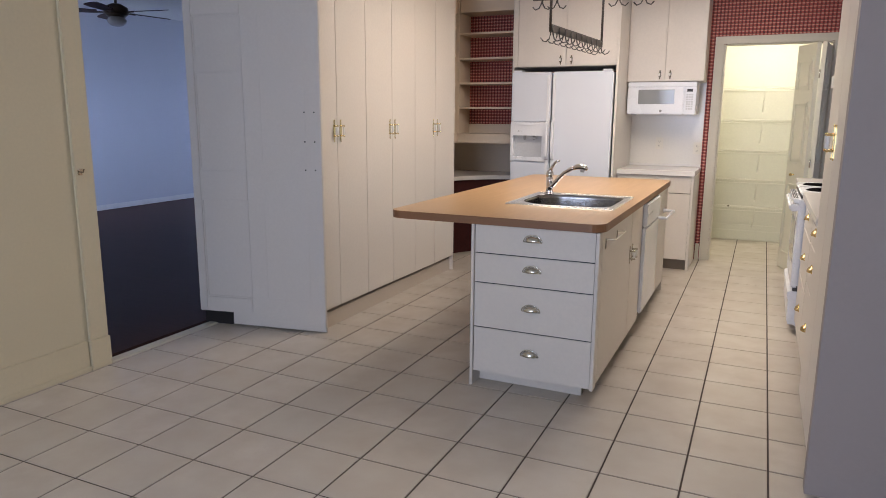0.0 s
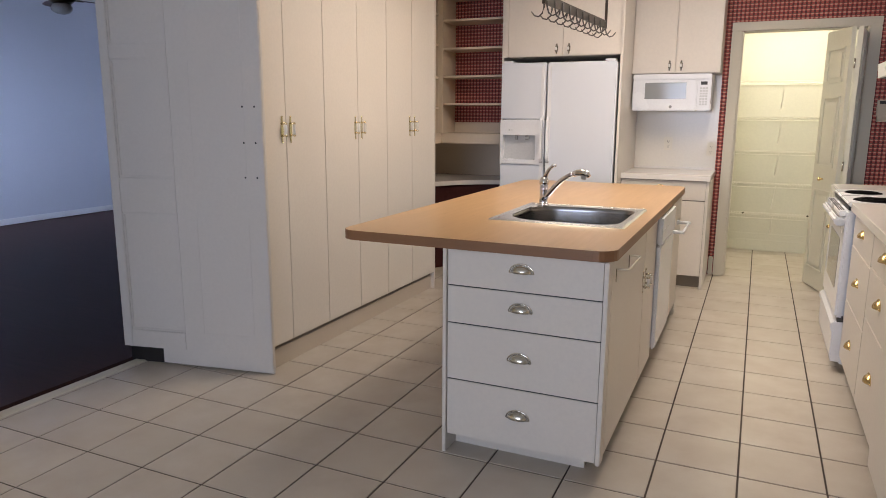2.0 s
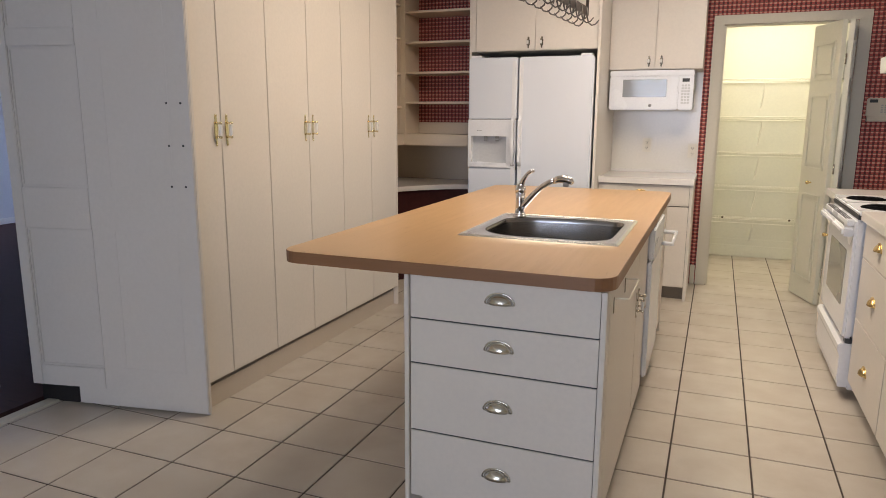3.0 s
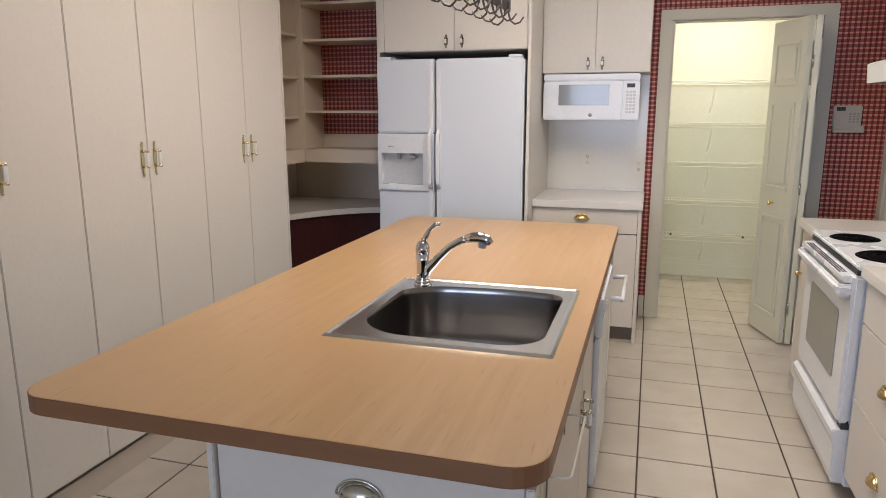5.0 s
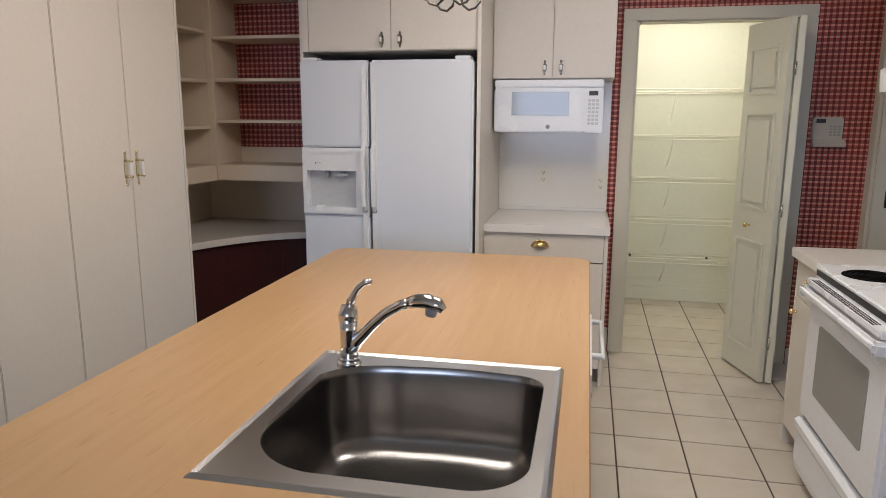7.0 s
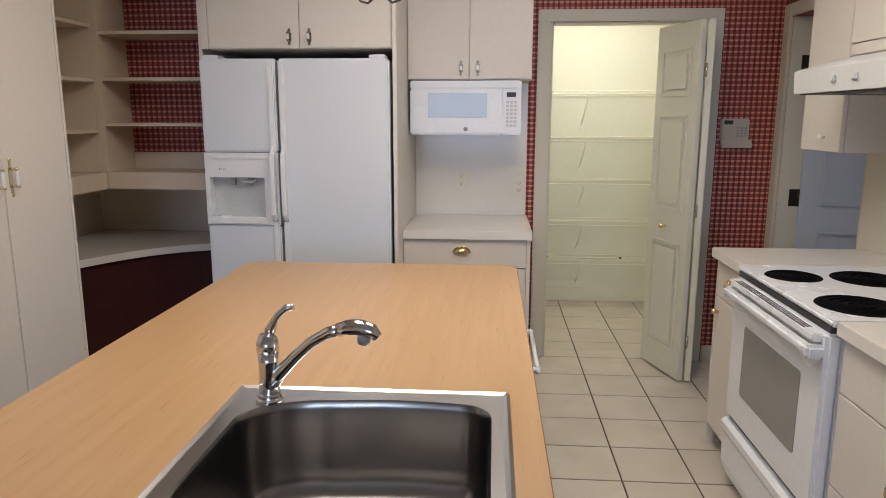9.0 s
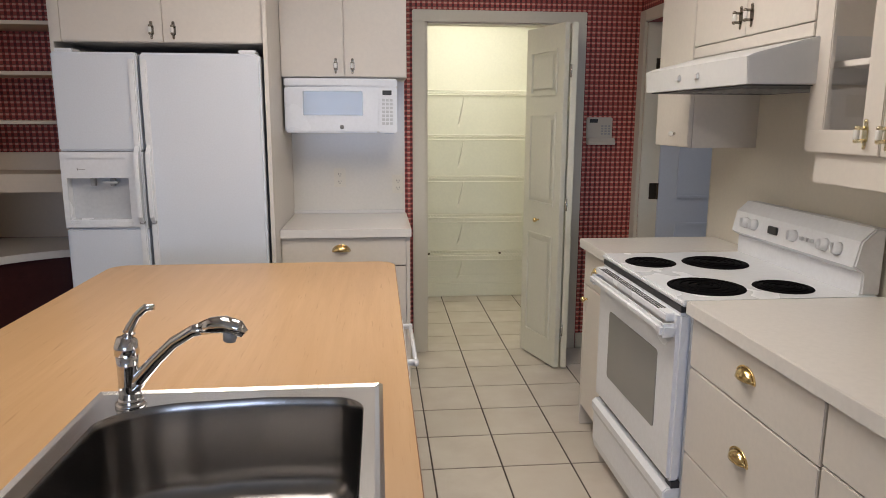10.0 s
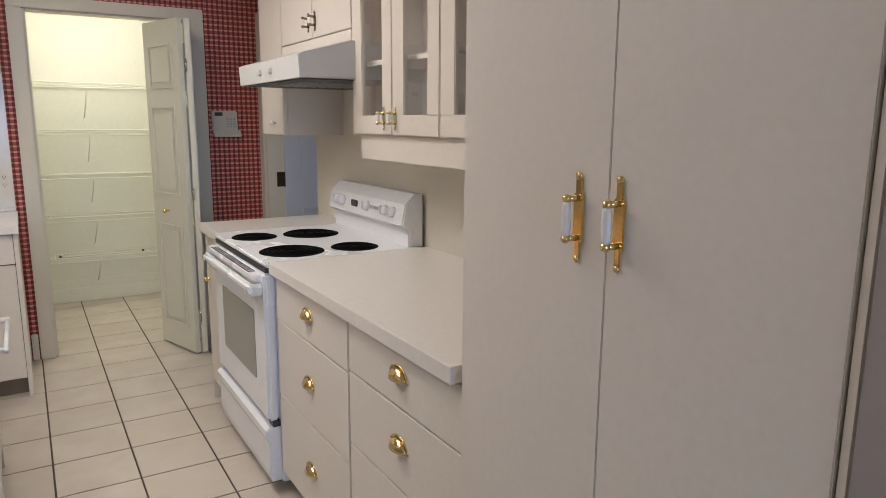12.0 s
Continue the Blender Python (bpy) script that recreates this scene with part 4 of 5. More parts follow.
for k in range(3):
    y0, ym, y1 = SPLITS[2 * k], SPLITS[2 * k + 1], SPLITS[2 * k + 2]
    unit = thing("tall_cabinet", (-2.75, (y0 + y1) / 2, 0), "tall off-white two-door pantry cabinet", "tall cabinet", "tall cabinets in a row")
    s = Shape()
    s.box((LEFT + 0.005, LF - 0.021), (y0, y1), (0.13, T - 0.01), carcass)
    part("body", s, unit)
    s = Shape()
    s.box((LF - 0.047, LF - 0.030), (y0, y1), (0, 0.104), toe_tan)
    toe = part("toe_kick", s, unit)
    # Dark strip paints the shade between doors and toe kick.
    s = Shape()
    s.box((LF - 0.055, LF - 0.034), (y0, y1), (0.1045, 0.13), toe_shaded)
    part("shade_strip", s, toe, "strip painted dark for the shade under the doors")
    for a, b, yh in ((y0, ym, HANDLE_Y[2 * k]), (ym, y1, HANDLE_Y[2 * k + 1])):
        d = part("door", slab_front((LF - 0.02, LF), (a + 0.0015, b - 0.0015), (0.135, T - 0.02), "+x", cabinet_paint), unit)
        put("handle", PALE_BOW, at_face(LF, yh, 1.285, "+x"), d, "pale brass pull with white porcelain grip")
    if k == 2:
        s = Shape()
        s.box((LEFT + 0.005, LF), (5.7485, 5.768), (0, T - 0.01), cabinet_paint, 0.002)
        part("end_panel", s, unit)

# end of the row: panelled boards with old hinge holes
ep = thing("panelled_end", (-2.78, 3.66, 0), "off-white panelled door board closing the cabinet row", "door panel")
A, Bp = Vector((-3.225, 3.505, 0)), Vector((-2.352, 3.690, 0))
run = (Bp - A).normalized()
ang = math.degrees(math.atan2(run.y, run.x))
M = pose(A.x, A.y, 0, 0, 0, ang)
W = (Bp - A).length
s = Shape()
s.prism([(0.0, 0.095), (0.235, 0.095), (0.235, 0.014), (W, 0.004), (W, T - 0.01), (0.0, T - 0.01)], 0.0, 0.022, panel_paint, "y", 0.002)
for v in s.verts:
    v.xyz = M @ v
board = part("board", s, ep)
PROUD = 0.010
for name, x, z in (("stile", (0.0, 0.055), (0.097, T - 0.012)), ("stile", (0.385, W), (0.016, T - 0.012)), ("rail", (0.0555, 0.3845), (0.097, 0.195)), ("rail", (0.0555, 0.3845), (0.848, 1.032)),
                   ("rail", (0.0555, 0.3845), (1.640, 1.712)), ("rail", (0.0555, 0.3845), (1.985, 2.08)), ("rail", (0.0555, 0.3845), (2.45, T - 0.012))):
    s = Shape()
    s.box(x, (-PROUD, -0.0002), z, panel_paint, 0.003, M)
    part(name, s, board)
for z0, z1 in ((0.195, 0.848), (1.032, 1.640), (1.712, 1.985), (2.08, 2.45)):
    s = Shape()
    for a, b, c, d in ((0.056, 0.384, z0 + 0.001, z0 + 0.012), (0.056, 0.384, z1 - 0.012, z1 - 0.001), (0.056, 0.067, z0 + 0.012, z1 - 0.012), (0.373, 0.384, z0 + 0.012, z1 - 0.012)):
        s.box((a, b), (-0.006, -0.0002), (c, d), panel_paint, 0.002, M)
    part("moulding", s, board)
    s = Shape()
    for a, b, c, d in ((0.49, 0.795, z0, z0 + 0.010), (0.49, 0.795, z1 - 0.010, z1), (0.49, 0.50, z0 + 0.010, z1 - 0.010), (0.785, 0.795, z0 + 0.010, z1 - 0.010)):
        s.box((a, b), (-PROUD - 0.0012, -PROUD + 0.001), (c, d), panel_paint, 0.0004, M)
    part("moulding", s, board)
s = Shape()
s.box((0.012, W - 0.03), (0.03, 0.05), (0.0, 0.11), black_base, 0, M)
part("black_base", s, ep, "black recessed base")
for z in (1.40, 1.222, 1.048):
    for a in (W - 0.105, W - 0.04):
        s = Shape()
        c = M @ Vector((a, -PROUD - 0.0003, z))
        s.cyl(c, c + (M.to_3x3() @ Vector((0, -0.0012, 0))), 0.0052, ink, seg=10)
        part("screw_hole", s, board, "dark screw hole")
s = Shape()
s.box((LEFT + 0.003, LF), (3.6955, 3.714), (0.0, T - 0.01), cabinet_paint, 0.001)
part("gable", s, ep)

s = Shape()
s.box((LEFT + 0.0225, LEFT + 0.030), (2.60, 2.625), (1.068, 1.098), nickel, 0.002)
s.tube([(LEFT + 0.03, 2.612, 1.085), (LEFT + 0.055, 2.612, 1.085), (LEFT + 0.06, 2.612, 1.10)], 0.003, bronze, 8)
solo("door_catch", s, (LEFT + 0.0225, 2.612, 1.068), "small metal door catch on the casing", "door catch")

# ---- corner shelves and curved desk ----
PX, PY = -2.74, 6.66
cs = thing("corner_shelves", (-2.7, 6.9, 1.11), "beige open corner shelves backed with red wallpaper", "shelves")
s = Shape()
s.box((PX - 0.02, PX), (PY, 6.975), (1.205, T - 0.01), shelf_paint, 0.001)
s.box((PX - 0.02, PX + 0.02), (PY - 0.02, PY - 0.0005), (1.205, T - 0.01), shelf_paint, 0.002)
part("divider", s, cs)
s = Shape()
s.box((PX + 0.001, -2.105), (6.976, 7.0), (1.30, T - 0.01), wallpaper)
part("back_panel", s, cs, "red gingham papered back")
s = Shape()
s.box((PX + 0.001, -2.105), (6.966, 7.0), (1.13, 1.2995), shelf_paint)
part("back_rail", s, cs)
for z in (1.47, 1.71, 1.95, 2.19, 2.40):
    s = Shape()
    s.box((PX + 0.001, -2.105), (PY + 0.012, 6.975), (z - 0.018, z), shelf_paint, 0.002)
    part("shelf", s, cs)
for z in (1.435, 1.70, 1.98, 2.24):
    s = Shape()
    s.box((LEFT + 0.01, PX - 0.012), (5.77, PY - 0.0215), (z - 0.018, z), shelf_paint, 0.002)
    part("shelf", s, cs)
s = Shape()
s.box((LEFT + 0.01, PX - 0.0205), (PY - 0.0205, PY - 0.0005), (1.205, T - 0.01), shelf_paint, 0.001)
s.box((PX - 0.0195, PX - 0.0005), (5.77, PY - 0.021), (2.36, T - 0.01), shelf_paint, 0.001)
s.box((PX + 0.021, -2.105), (PY, PY + 0.018), (2.38, T - 0.01), shelf_paint, 0.001)
part("header", s, cs)
s = Shape()
s.box((PX - 0.018, PX), (5.77, PY), (1.112, 1.205), shelf_paint, 0.002)
s.box((PX + 0.0005, -2.105), (PY, PY + 0.018), (1.112, 1.205), shelf_paint, 0.002)
part("valance", s, cs)
s = Shape()
s.box((LEFT + 0.01, PX - 0.019), (5.77, 7.25), (1.185, 1.204), shelf_paint)
s.box((PX - 0.0185, -2.105), (PY + 0.019, 7.25), (1.185, 1.204), shelf_paint)
part("soffit_board", s, cs)
s = Shape()
s.box((LEFT + 0.002, LEFT + 0.012), (5.77, 7.259), (0.786, 1.18), shelf_paint)
s.box((LEFT + 0.0125, -2.105), (7.246, 7.259), (0.786, 1.18), shelf_paint)
part("lower_back", s, cs)

desk = thing("corner_desk", (-2.8, 6.8, 0.76), "pale corner desk top with a concave curved edge", "desk")
arc = []
P0, P1, P2 = Vector((-2.86, 5.775)), Vector((-2.69, 6.76)), Vector((-2.105, 6.86))
for i in range(25):
    t = i / 24
    p = (1 - t) ** 2 * P0 + 2 * t * (1 - t) * P1 + t * t * P2
    arc.append((p.x, p.y))
s = Shape()
s.prism(arc + [(-2.105, 7.245), (LEFT + 0.013, 7.245), (LEFT + 0.013, 5.775)], 0.745, 0.785, laminate_top, "z", 0.003)
part("top", s, desk)
inset = [(x - 0.025, y + 0.025) for x, y in arc]
s = Shape()
s.prism(inset + [(x - 0.014, y + 0.014) for x, y in reversed(inset)], 0.0, 0.744, mahogany, "z")
part("curved_front", s, desk, "dark reddish-brown curved front")

# ---- refrigerator ----
fr = thing("refrigerator", (-1.607, 6.8, 0), "white side-by-side refrigerator with an ice dispenser", "refrigerator")
FX0, FX1, FS, FYF, FT = -2.076, -1.138, -1.692, 6.40, 1.782
s = Shape()
s.box((FX0 + 0.008, FX1 - 0.008), (6.475, 7.23), (0.02, FT - 0.006), textured_white, 0.004)
part("body", s, fr)
s = Shape()
s.box((FX0 + 0.01, FX1 - 0.01), (6.455, 6.478), (0.03, FT - 0.012), grey_plastic)
part("gasket", s, fr, "grey door gasket")


def fridge_door(x0, x1):
    sh = Shape()
    sh.box((x0, x1), (FYF, 6.455), (0.11, FT), textured_white, 0.010, None, 3)
    return sh


DX0, DX1, DZ0, DZ1 = -2.052, -1.772, 1.000, 1.205
s = Shape()
s.box((FX0, FS - 0.006), (FYF, 6.455), (0.11, 0.962), textured_white, 0.008, None, 3)
left_door = part("freezer_door", s, fr)
s = Shape()
s.box((FX0, FS - 0.006), (FYF, 6.455), (1.332, FT), textured_white, 0.008, None, 3)
part("upper_panel", s, left_door)
s = Shape()
for x, z in (((FX0, DX0), (0.966, 1.328)), ((DX1, FS - 0.006), (0.966, 1.328)), ((DX0, DX1), (DZ1, 1.328)), ((DX0, DX1), (0.966, DZ0))):
    s.box(x, (FYF - 0.004, 6.455), z, appliance)
s.box((DX0 - 0.012, DX1 + 0.012), (FYF - 0.010, FYF - 0.004), (DZ0 - 0.03, DZ0 - 0.006), appliance, 0.003)
s.box((FX0 + 0.01, FS - 0.03), (FYF - 0.009, FYF - 0.003), (1.296, 1.318), appliance, 0.003)
part("dispenser_panel", s, left_door)
s = Shape()
s.box((DX0, DX1), (6.4500, 6.4549), (DZ0, DZ1), pale_plastic)
s.box((DX0, DX1), (FYF + 0.0, 6.45), (DZ0, DZ0 + 0.006), appliance)
for x in (-1.955, -1.865):
    s.box((x, x + 0.022), (6.415, 6.44), (DZ1 - 0.04, DZ1 - 0.0), grey_plastic, 0.003)
s.box((-1.90, -1.83), (6.41, 6.445), (DZ1 - 0.028, DZ1 - 0.018), pale_plastic, 0.002)
part("ice_cavity", s, left_door, "grey recess with levers")
s = Shape()
s.box((-2.002, -1.996), (FYF - 0.0052, FYF - 0.0035), (1.242, 1.25), ink)
s.box((-1.992, -1.966), (FYF - 0.0052, FYF - 0.0035), (1.2445, 1.2475), grey_plastic)
part("badge", s, left_door, "tiny grey badge")
right_door = part("fridge_door", fridge_door(FS + 0.006, FX1), fr)
for x0, x1, owner in ((FS - 0.042, FS - 0.012, left_door), (FS + 0.012, FS + 0.042, right_door)):
    s = Shape()
    s.box((x0, x1), (FYF - 0.012, FYF + 0.0), (0.16, FT - 0.03), appliance, 0.005)
    s.prism([(FYF - 0.012, 0.98), (FYF - 0.045, 1.02), (FYF - 0.05, 1.10), (FYF - 0.05, 1.25), (FYF - 0.045, 1.32), (FYF - 0.012, 1.36)], x0 + 0.004, x1 - 0.004, appliance, "x", 0.004)
    part("handle", s, owner, "long white moulded handle")
    s = Shape()
    s.box((x0 + 0.002, x1 - 0.002), (FYF - 0.02, FYF - 0.010), (0.985, 1.0), grey_plastic, 0.002)
    part("handle_clip", s, owner, "grey handle clip")
for x in (FX0 + 0.06, FX1 - 0.05):
    s = Shape()
    s.box((x - 0.05, x + 0.03), (6.42, 6.52), (FT + 0.0005, FT + 0.018), appliance, 0.004)
    part("hinge_cover", s, fr)
s = Shape()
s.box((FX0 + 0.01, FX1 - 0.01), (6.43, 6.455), (0.02, 0.10), grey_plastic)
for i in range(4):
    s.box((FX0 + 0.03, FX1 - 0.03), (6.424, 6.4305), (0.03 + 0.017 * i, 0.04 + 0.017 * i), pale_plastic)
part("kick_grille", s, fr)


def upper_cabinet(name, x0, x1, y0, y1, z0, xh, zh, label, pull):
    unit = thing(name, ((x0 + x1) / 2, (y0 + y1) / 2, z0), label, "wall cabinet")
    sh = Shape()
    sh.box((x0, x1), (y0 + 0.02, y1), (z0, T - 0.01), cabinet_paint)
    part("body", sh, unit)
    xm = (x0 + x1) / 2
    for a, b, h in ((x0, xm, xm - xh), (xm, x1, xm + xh)):
        d = part("door", slab_front((a + 0.0015, b - 0.0015), (y0, y0 + 0.0185), (z0 + 0.003, T - 0.02), "-y", cabinet_paint), unit)
        put("handle", pull, at_face(h, y0, zh, "-y"), d, "nickel pull with white porcelain grip")
    return unit


upper_cabinet("wall_cabinet", -2.045, -1.128, 6.46, 7.25, 1.832, 0.050, 1.888, "off-white two-door cabinet above the refrigerator", NICKEL_BOW)
s = Shape()
s.box((-1.126, -1.106), (6.44, 7.258), (0, T - 0.01), cabinet_paint, 0.002)
solo("cabinet_side_panel", s, (-1.116, 6.85, 0), "tall off-white panel beside the refrigerator", "cabinet panel")
s = Shape()
s.box((-2.10, -2.082), (6.47, 7.258), (0, T - 0.01), cabinet_paint, 0.002)
s.box((-2.0815, -2.0455), (6.46, 6.478), (1.832, T - 0.01), cabinet_paint, 0.001)
solo("cabinet_side_panel", s, (-2.09, 6.85, 0), "tall off-white panel between refrigerator and shelves", "cabinet panel")

# ---- microwave bay ----
upper_cabinet("wall_cabinet", -1.105, -0.428, 6.875, 7.25, 1.705, 0.045, 1.765, "off-white two-door cabinet above the microwave", NICKEL_BOW)
s = Shape()
s.box((-1.105, -0.428), (7.25, 7.2585), (0.914, 1.705), backsplash_gloss)
solo("backsplash", s, (-0.77, 7.25, 0.914), "glossy off-white backsplash panel", "backsplash")
mw = thing("microwave", (-0.785, 7.05, 1.404), "white under-cabinet microwave oven with grey window", "microwave")
MX0, MX1, MZ0, MZ1, MY = -1.092, -0.482, 1.408, 1.702, 6.865
s = Shape()
s.box((MX0 + 0.004, MX1 - 0.004), (MY + 0.03, 7.24), (MZ0 + 0.008, MZ1 - 0.002), appliance, 0.004)
part("body", s, mw)
s = Shape()
s.box((MX0, MX1), (MY + 0.004, MY + 0.032), (MZ1 - 0.046, MZ1 - 0.002), appliance, 0.006)
part("vent_strip", s, mw)
s = Shape()
s.box((MX0, -0.586), (MY, MY + 0.032), (MZ0, MZ1 - 0.048), appliance, 0.008)
mdoor = part("door", s, mw)
s = Shape()
s.box((-0.992, -0.670), (MY - 0.0018, MY + 0.001), (1.502, 1.632), microwave_glass, 0.0015)
part("window", s, mdoor, "grey mesh window")
s = Shape()
s.cyl((-0.785, MY, 1.440), (-0.785, MY - 0.002, 1.440), 0.012, grey_plastic, seg=20)
part("badge", s, mdoor, "round grey badge")
s = Shape()
s.box((-0.5845, MX1), (MY, MY + 0.032), (MZ0, MZ1 - 0.048), appliance, 0.006)
mp = part("control_panel", s, mw)
s = Shape()
s.box((-0.562, -0.512), (MY - 0.0015, MY + 0.001), (1.612, 1.637), ink)
part("display", s, mp, "black clock display")
for r in range(7):
    for c in range(3):
        s = Shape()
        s.box((-0.565 + 0.021 * c, -0.549 + 0.021 * c), (MY - 0.0012, MY + 0.0005), (1.452 + 0.021 * r, 1.466 + 0.021 * r), pale_plastic)
        part("key", s, mp)
s = Shape()
s.box((-0.555, -0.50), (MY + 0.0, MY + 0.03), (MZ0 - 0.006, MZ0), pale_plastic, 0.002)
part("door_release", s, mw)
s = Shape()
s.box((MX0 + 0.03, MX0 + 0.06), (MY + 0.05, MY + 0.2), (MZ0 - 0.004, MZ0 + 0.008), grey_plastic)
part("foot", s, mw)

bc = thing("base_cabinet", (-0.765, 6.93, 0), "off-white base cabinet under the microwave", "cabinet")
s = Shape()
s.box((-1.105, -0.452), (6.645, 7.25), (0.10, 0.868), carcass)
part("body", s, bc)
s = Shape()
s.box((-0.447, -0.427), (6.62, 7.25), (0.0, 0.868), cabinet_paint, 0.002)
part("side_panel", s, bc)
s = Shape()
s.box((-1.105, -0.448), (6.70, 6.715), (0, 0.10), toe_shaded)
part("toe_kick", s, bc, "brown toe kick")
d = part("drawer_front", slab_front((-1.104, -0.449), (6.622, 6.642), (0.712, 0.862), "-y", cabinet_paint), bc)
put("cup_handle", BRASS_CUP, at_face(-0.792, 6.622, 0.805, "-y"), d, "brass cup pull")
for a, b, h in ((-1.104, -0.778, -0.815), (-0.775, -0.449, -0.738)):
    d = part("door", slab_front((a, b), (6.622, 6.642), (0.105, 0.706), "-y", cabinet_paint), bc)
    put("handle", BRASS_BOW, at_face(h, 6.622, 0.62, "-y"), d, "brass pull")
ct = thing("counter", (-0.765, 6.92, 0.869), "pale laminate counter under the microwave", "counter")
s = Shape()
s.box((-1.105, -0.42), (6.6025, 7.249), (0.869, 0.9125), laminate_top, 0.0015)
part("top", s, ct)
s = Shape()
s.box((-1.105, -0.42), (6.598, 6.6022), (0.868, 0.912), laminate_top, 0.0012)
part("edge_strip", s, ct)
s = Shape()
s.box((-1.1045, -0.4285), (7.234, 7.2492), (0.9128, 0.932), laminate_top, 0.003)
part("back_lip", s, ct)
for x, z, w in ((-0.824, 1.13, 0.07), (-0.47, 1.09, 0.07)):
    s = Shape()
    s.box((x - w / 2, x + w / 2), (7.245, 7.2498), (z - 0.057, z + 0.057), splash_wall, 0.002)
    o = solo("wall_outlet", s, (x, 7.247, z - 0.057), "white outlet plate on the backsplash", "outlet")
    for dz in (-0.022, 0.022):
        s = Shape()
        for dx in (-0.007, 0.007):
            s.box((x + dx - 0.0015, x + dx + 0.0015), (7.2435, 7.2455), (z + dz - 0.005, z + dz + 0.005), ink)
        s.cyl((x, 7.2455, z + dz - 0.011), (x, 7.2435, z + dz - 0.011), 0.003, ink, seg=8)
        part("socket", s, o)

# ---- pantry ----
for z in (1.683, 1.345, 1.02, 0.70, 0.393):
    sh = thing("wire_shelf", (0.12, 8.5, z), "white wire shelf across the pantry's back wall", "wire shelf", "pantry wire shelves")
    s = Shape()
    for y, zz in ((8.35, z + 0.016), (8.35, z - 0.018), (8.50, z), (8.645, z)):
        s.cyl((-0.69, y, zz), (0.94, y, zz), 0.0038, wire_white, seg=8)
    part("rail", s, sh)
    s = Shape()
    for i in range(64):
        x = -0.685 + i * 0.0257
        s.box((x - 0.0014, x + 0.0014), (8.35, 8.65), (z + 0.003, z + 0.006), wire_white)
        s.box((x - 0.0008, x + 0.0008), (8.3492, 8.3508), (z - 0.018, z + 0.016), wire_white)
    tagged(part("wire_grid", s, sh), kind="stuff")
    s = Shape()
    for x in (0.08,):
        s.tube([(x, 8.37, z - 0.004), (x - 0.004, 8.47, z - 0.10), (x - 0.012, 8.655, z - 0.235)], 0.0034, wire_white, 6)
        s.box((x - 0.018, x - 0.002), (8.652, 8.659), (z - 0.26, z - 0.22), wire_white)
    part("brace", s, sh)


s = Shape()
s.cyl((-0.19, 8.45, 0.4055), (0.39, 8.45, 0.4055), 0.0065, wire_white, 0.0065, 10)
rod = solo("curtain_rod", s, (0.1, 8.45, 0.399), "thin white rod with dark ends on the lowest shelf", "rod")
for x in (-0.19, 0.39):
    s = Shape()
    s.ball((x, 8.45, 0.4085), 0.0095, bronze, (1.2, 1, 1))
    part("finial", s, rod, "dark bronze end knob")


def pantry_leaf(a, b, name, knob):
    """A leaf of the folding door between two plan points, with raised panels on both faces."""
    a, b = Vector((*a, 0)), Vector((*b, 0))
    w = (b - a).length
    way = b - a
    m = pose(a.x, a.y, 0, 0, 0, math.degrees(math.atan2(way.y, way.x)))
    sh = Shape()
    sh.box((0, w), (-0.0165, 0.0165), (0.012, 2.012), pantry_door_paint, 0.003, m)
    leaf = part(name, sh, pd)
    for z0, z1 in ((0.16, 0.80), (0.98, 1.52), (1.62, 1.88)):
        for f in (-1, 1):
            sh = Shape()
            for c, d in ((z0, z0 + 0.016), (z1 - 0.016, z1)):
                sh.box((0.065, w - 0.065), (f * 0.016, f * 0.026), (c, d), pantry_door_paint, 0.002, m)
            for c, d in ((0.065, 0.081), (w - 0.081, w - 0.065)):
                sh.box((c, d), (f * 0.016, f * 0.026), (z0 + 0.016, z1 - 0.016), pantry_door_paint, 0.002, m)
            sh.box((0.10, w - 0.10), (f * 0.016, f * 0.0245), (z0 + 0.035, z1 - 0.035), pantry_door_paint, 0.006, m)
            part("raised_panel", sh, leaf)
    if knob:
        sh = Shape()
        c = m @ Vector((w * knob, -0.0165, 0.885))
        out = m.to_3x3() @ Vector((0, -1, 0))
        sh.cyl(c, c + out * 0.02, 0.006, brass)
        sh.ball(c + out * 0.028, 0.014, brass)
        part("knob", sh, leaf, "small brass knob")


pd = thing("folding_door", (0.46, 7.1, 0), "folded pale yellow bifold pantry door with brass knob", "folding door")
pantry_leaf((0.337, 7.262), (0.462, 6.862), "leaf", 0.46)
pantry_leaf((0.572, 7.262), (0.503, 6.857), "leaf", 0)
s = Shape()
for z in (0.25, 1.0, 1.75):
    s.cyl((0.483, 6.848, z - 0.035), (0.483, 6.848, z + 0.035), 0.006, nickel, seg=10)
part("hinge", s, pd, "nickel hinge")

kp = thing("alarm_keypad", (0.787, 7.245, 1.33), "beige alarm keypad on red gingham wallpaper", "keypad")
s = Shape()
s.box((0.706, 0.868), (7.232, 7.259), (1.365, 1.498), keypad_plastic, 0.006)
part("housing", s, kp)
s = Shape()
s.prism([(7.259, 1.33), (7.215, 1.33), (7.212, 1.345), (7.232, 1.372), (7.259, 1.372)], 0.712, 0.885, keypad_plastic, "x", 0.003)
part("flap", s, kp, "open lower flap")
s = Shape()
s.box((0.722, 0.772), (7.2305, 7.233), (1.465, 1.488), ink)
part("display", s, kp, "dark display")
for r in range(4):
    for c in range(3):
        s = Shape()
        s.box((0.795 + 0.022 * c, 0.809 + 0.022 * c), (7.230, 7.2325), (1.392 + 0.016 * r, 1.402 + 0.016 * r), grey_plastic)
        part("key", s, kp)

# ---- hall door ----
hd = thing("hall_door", (1.5, 7.2, 0), "white panelled hall door standing open", "door")
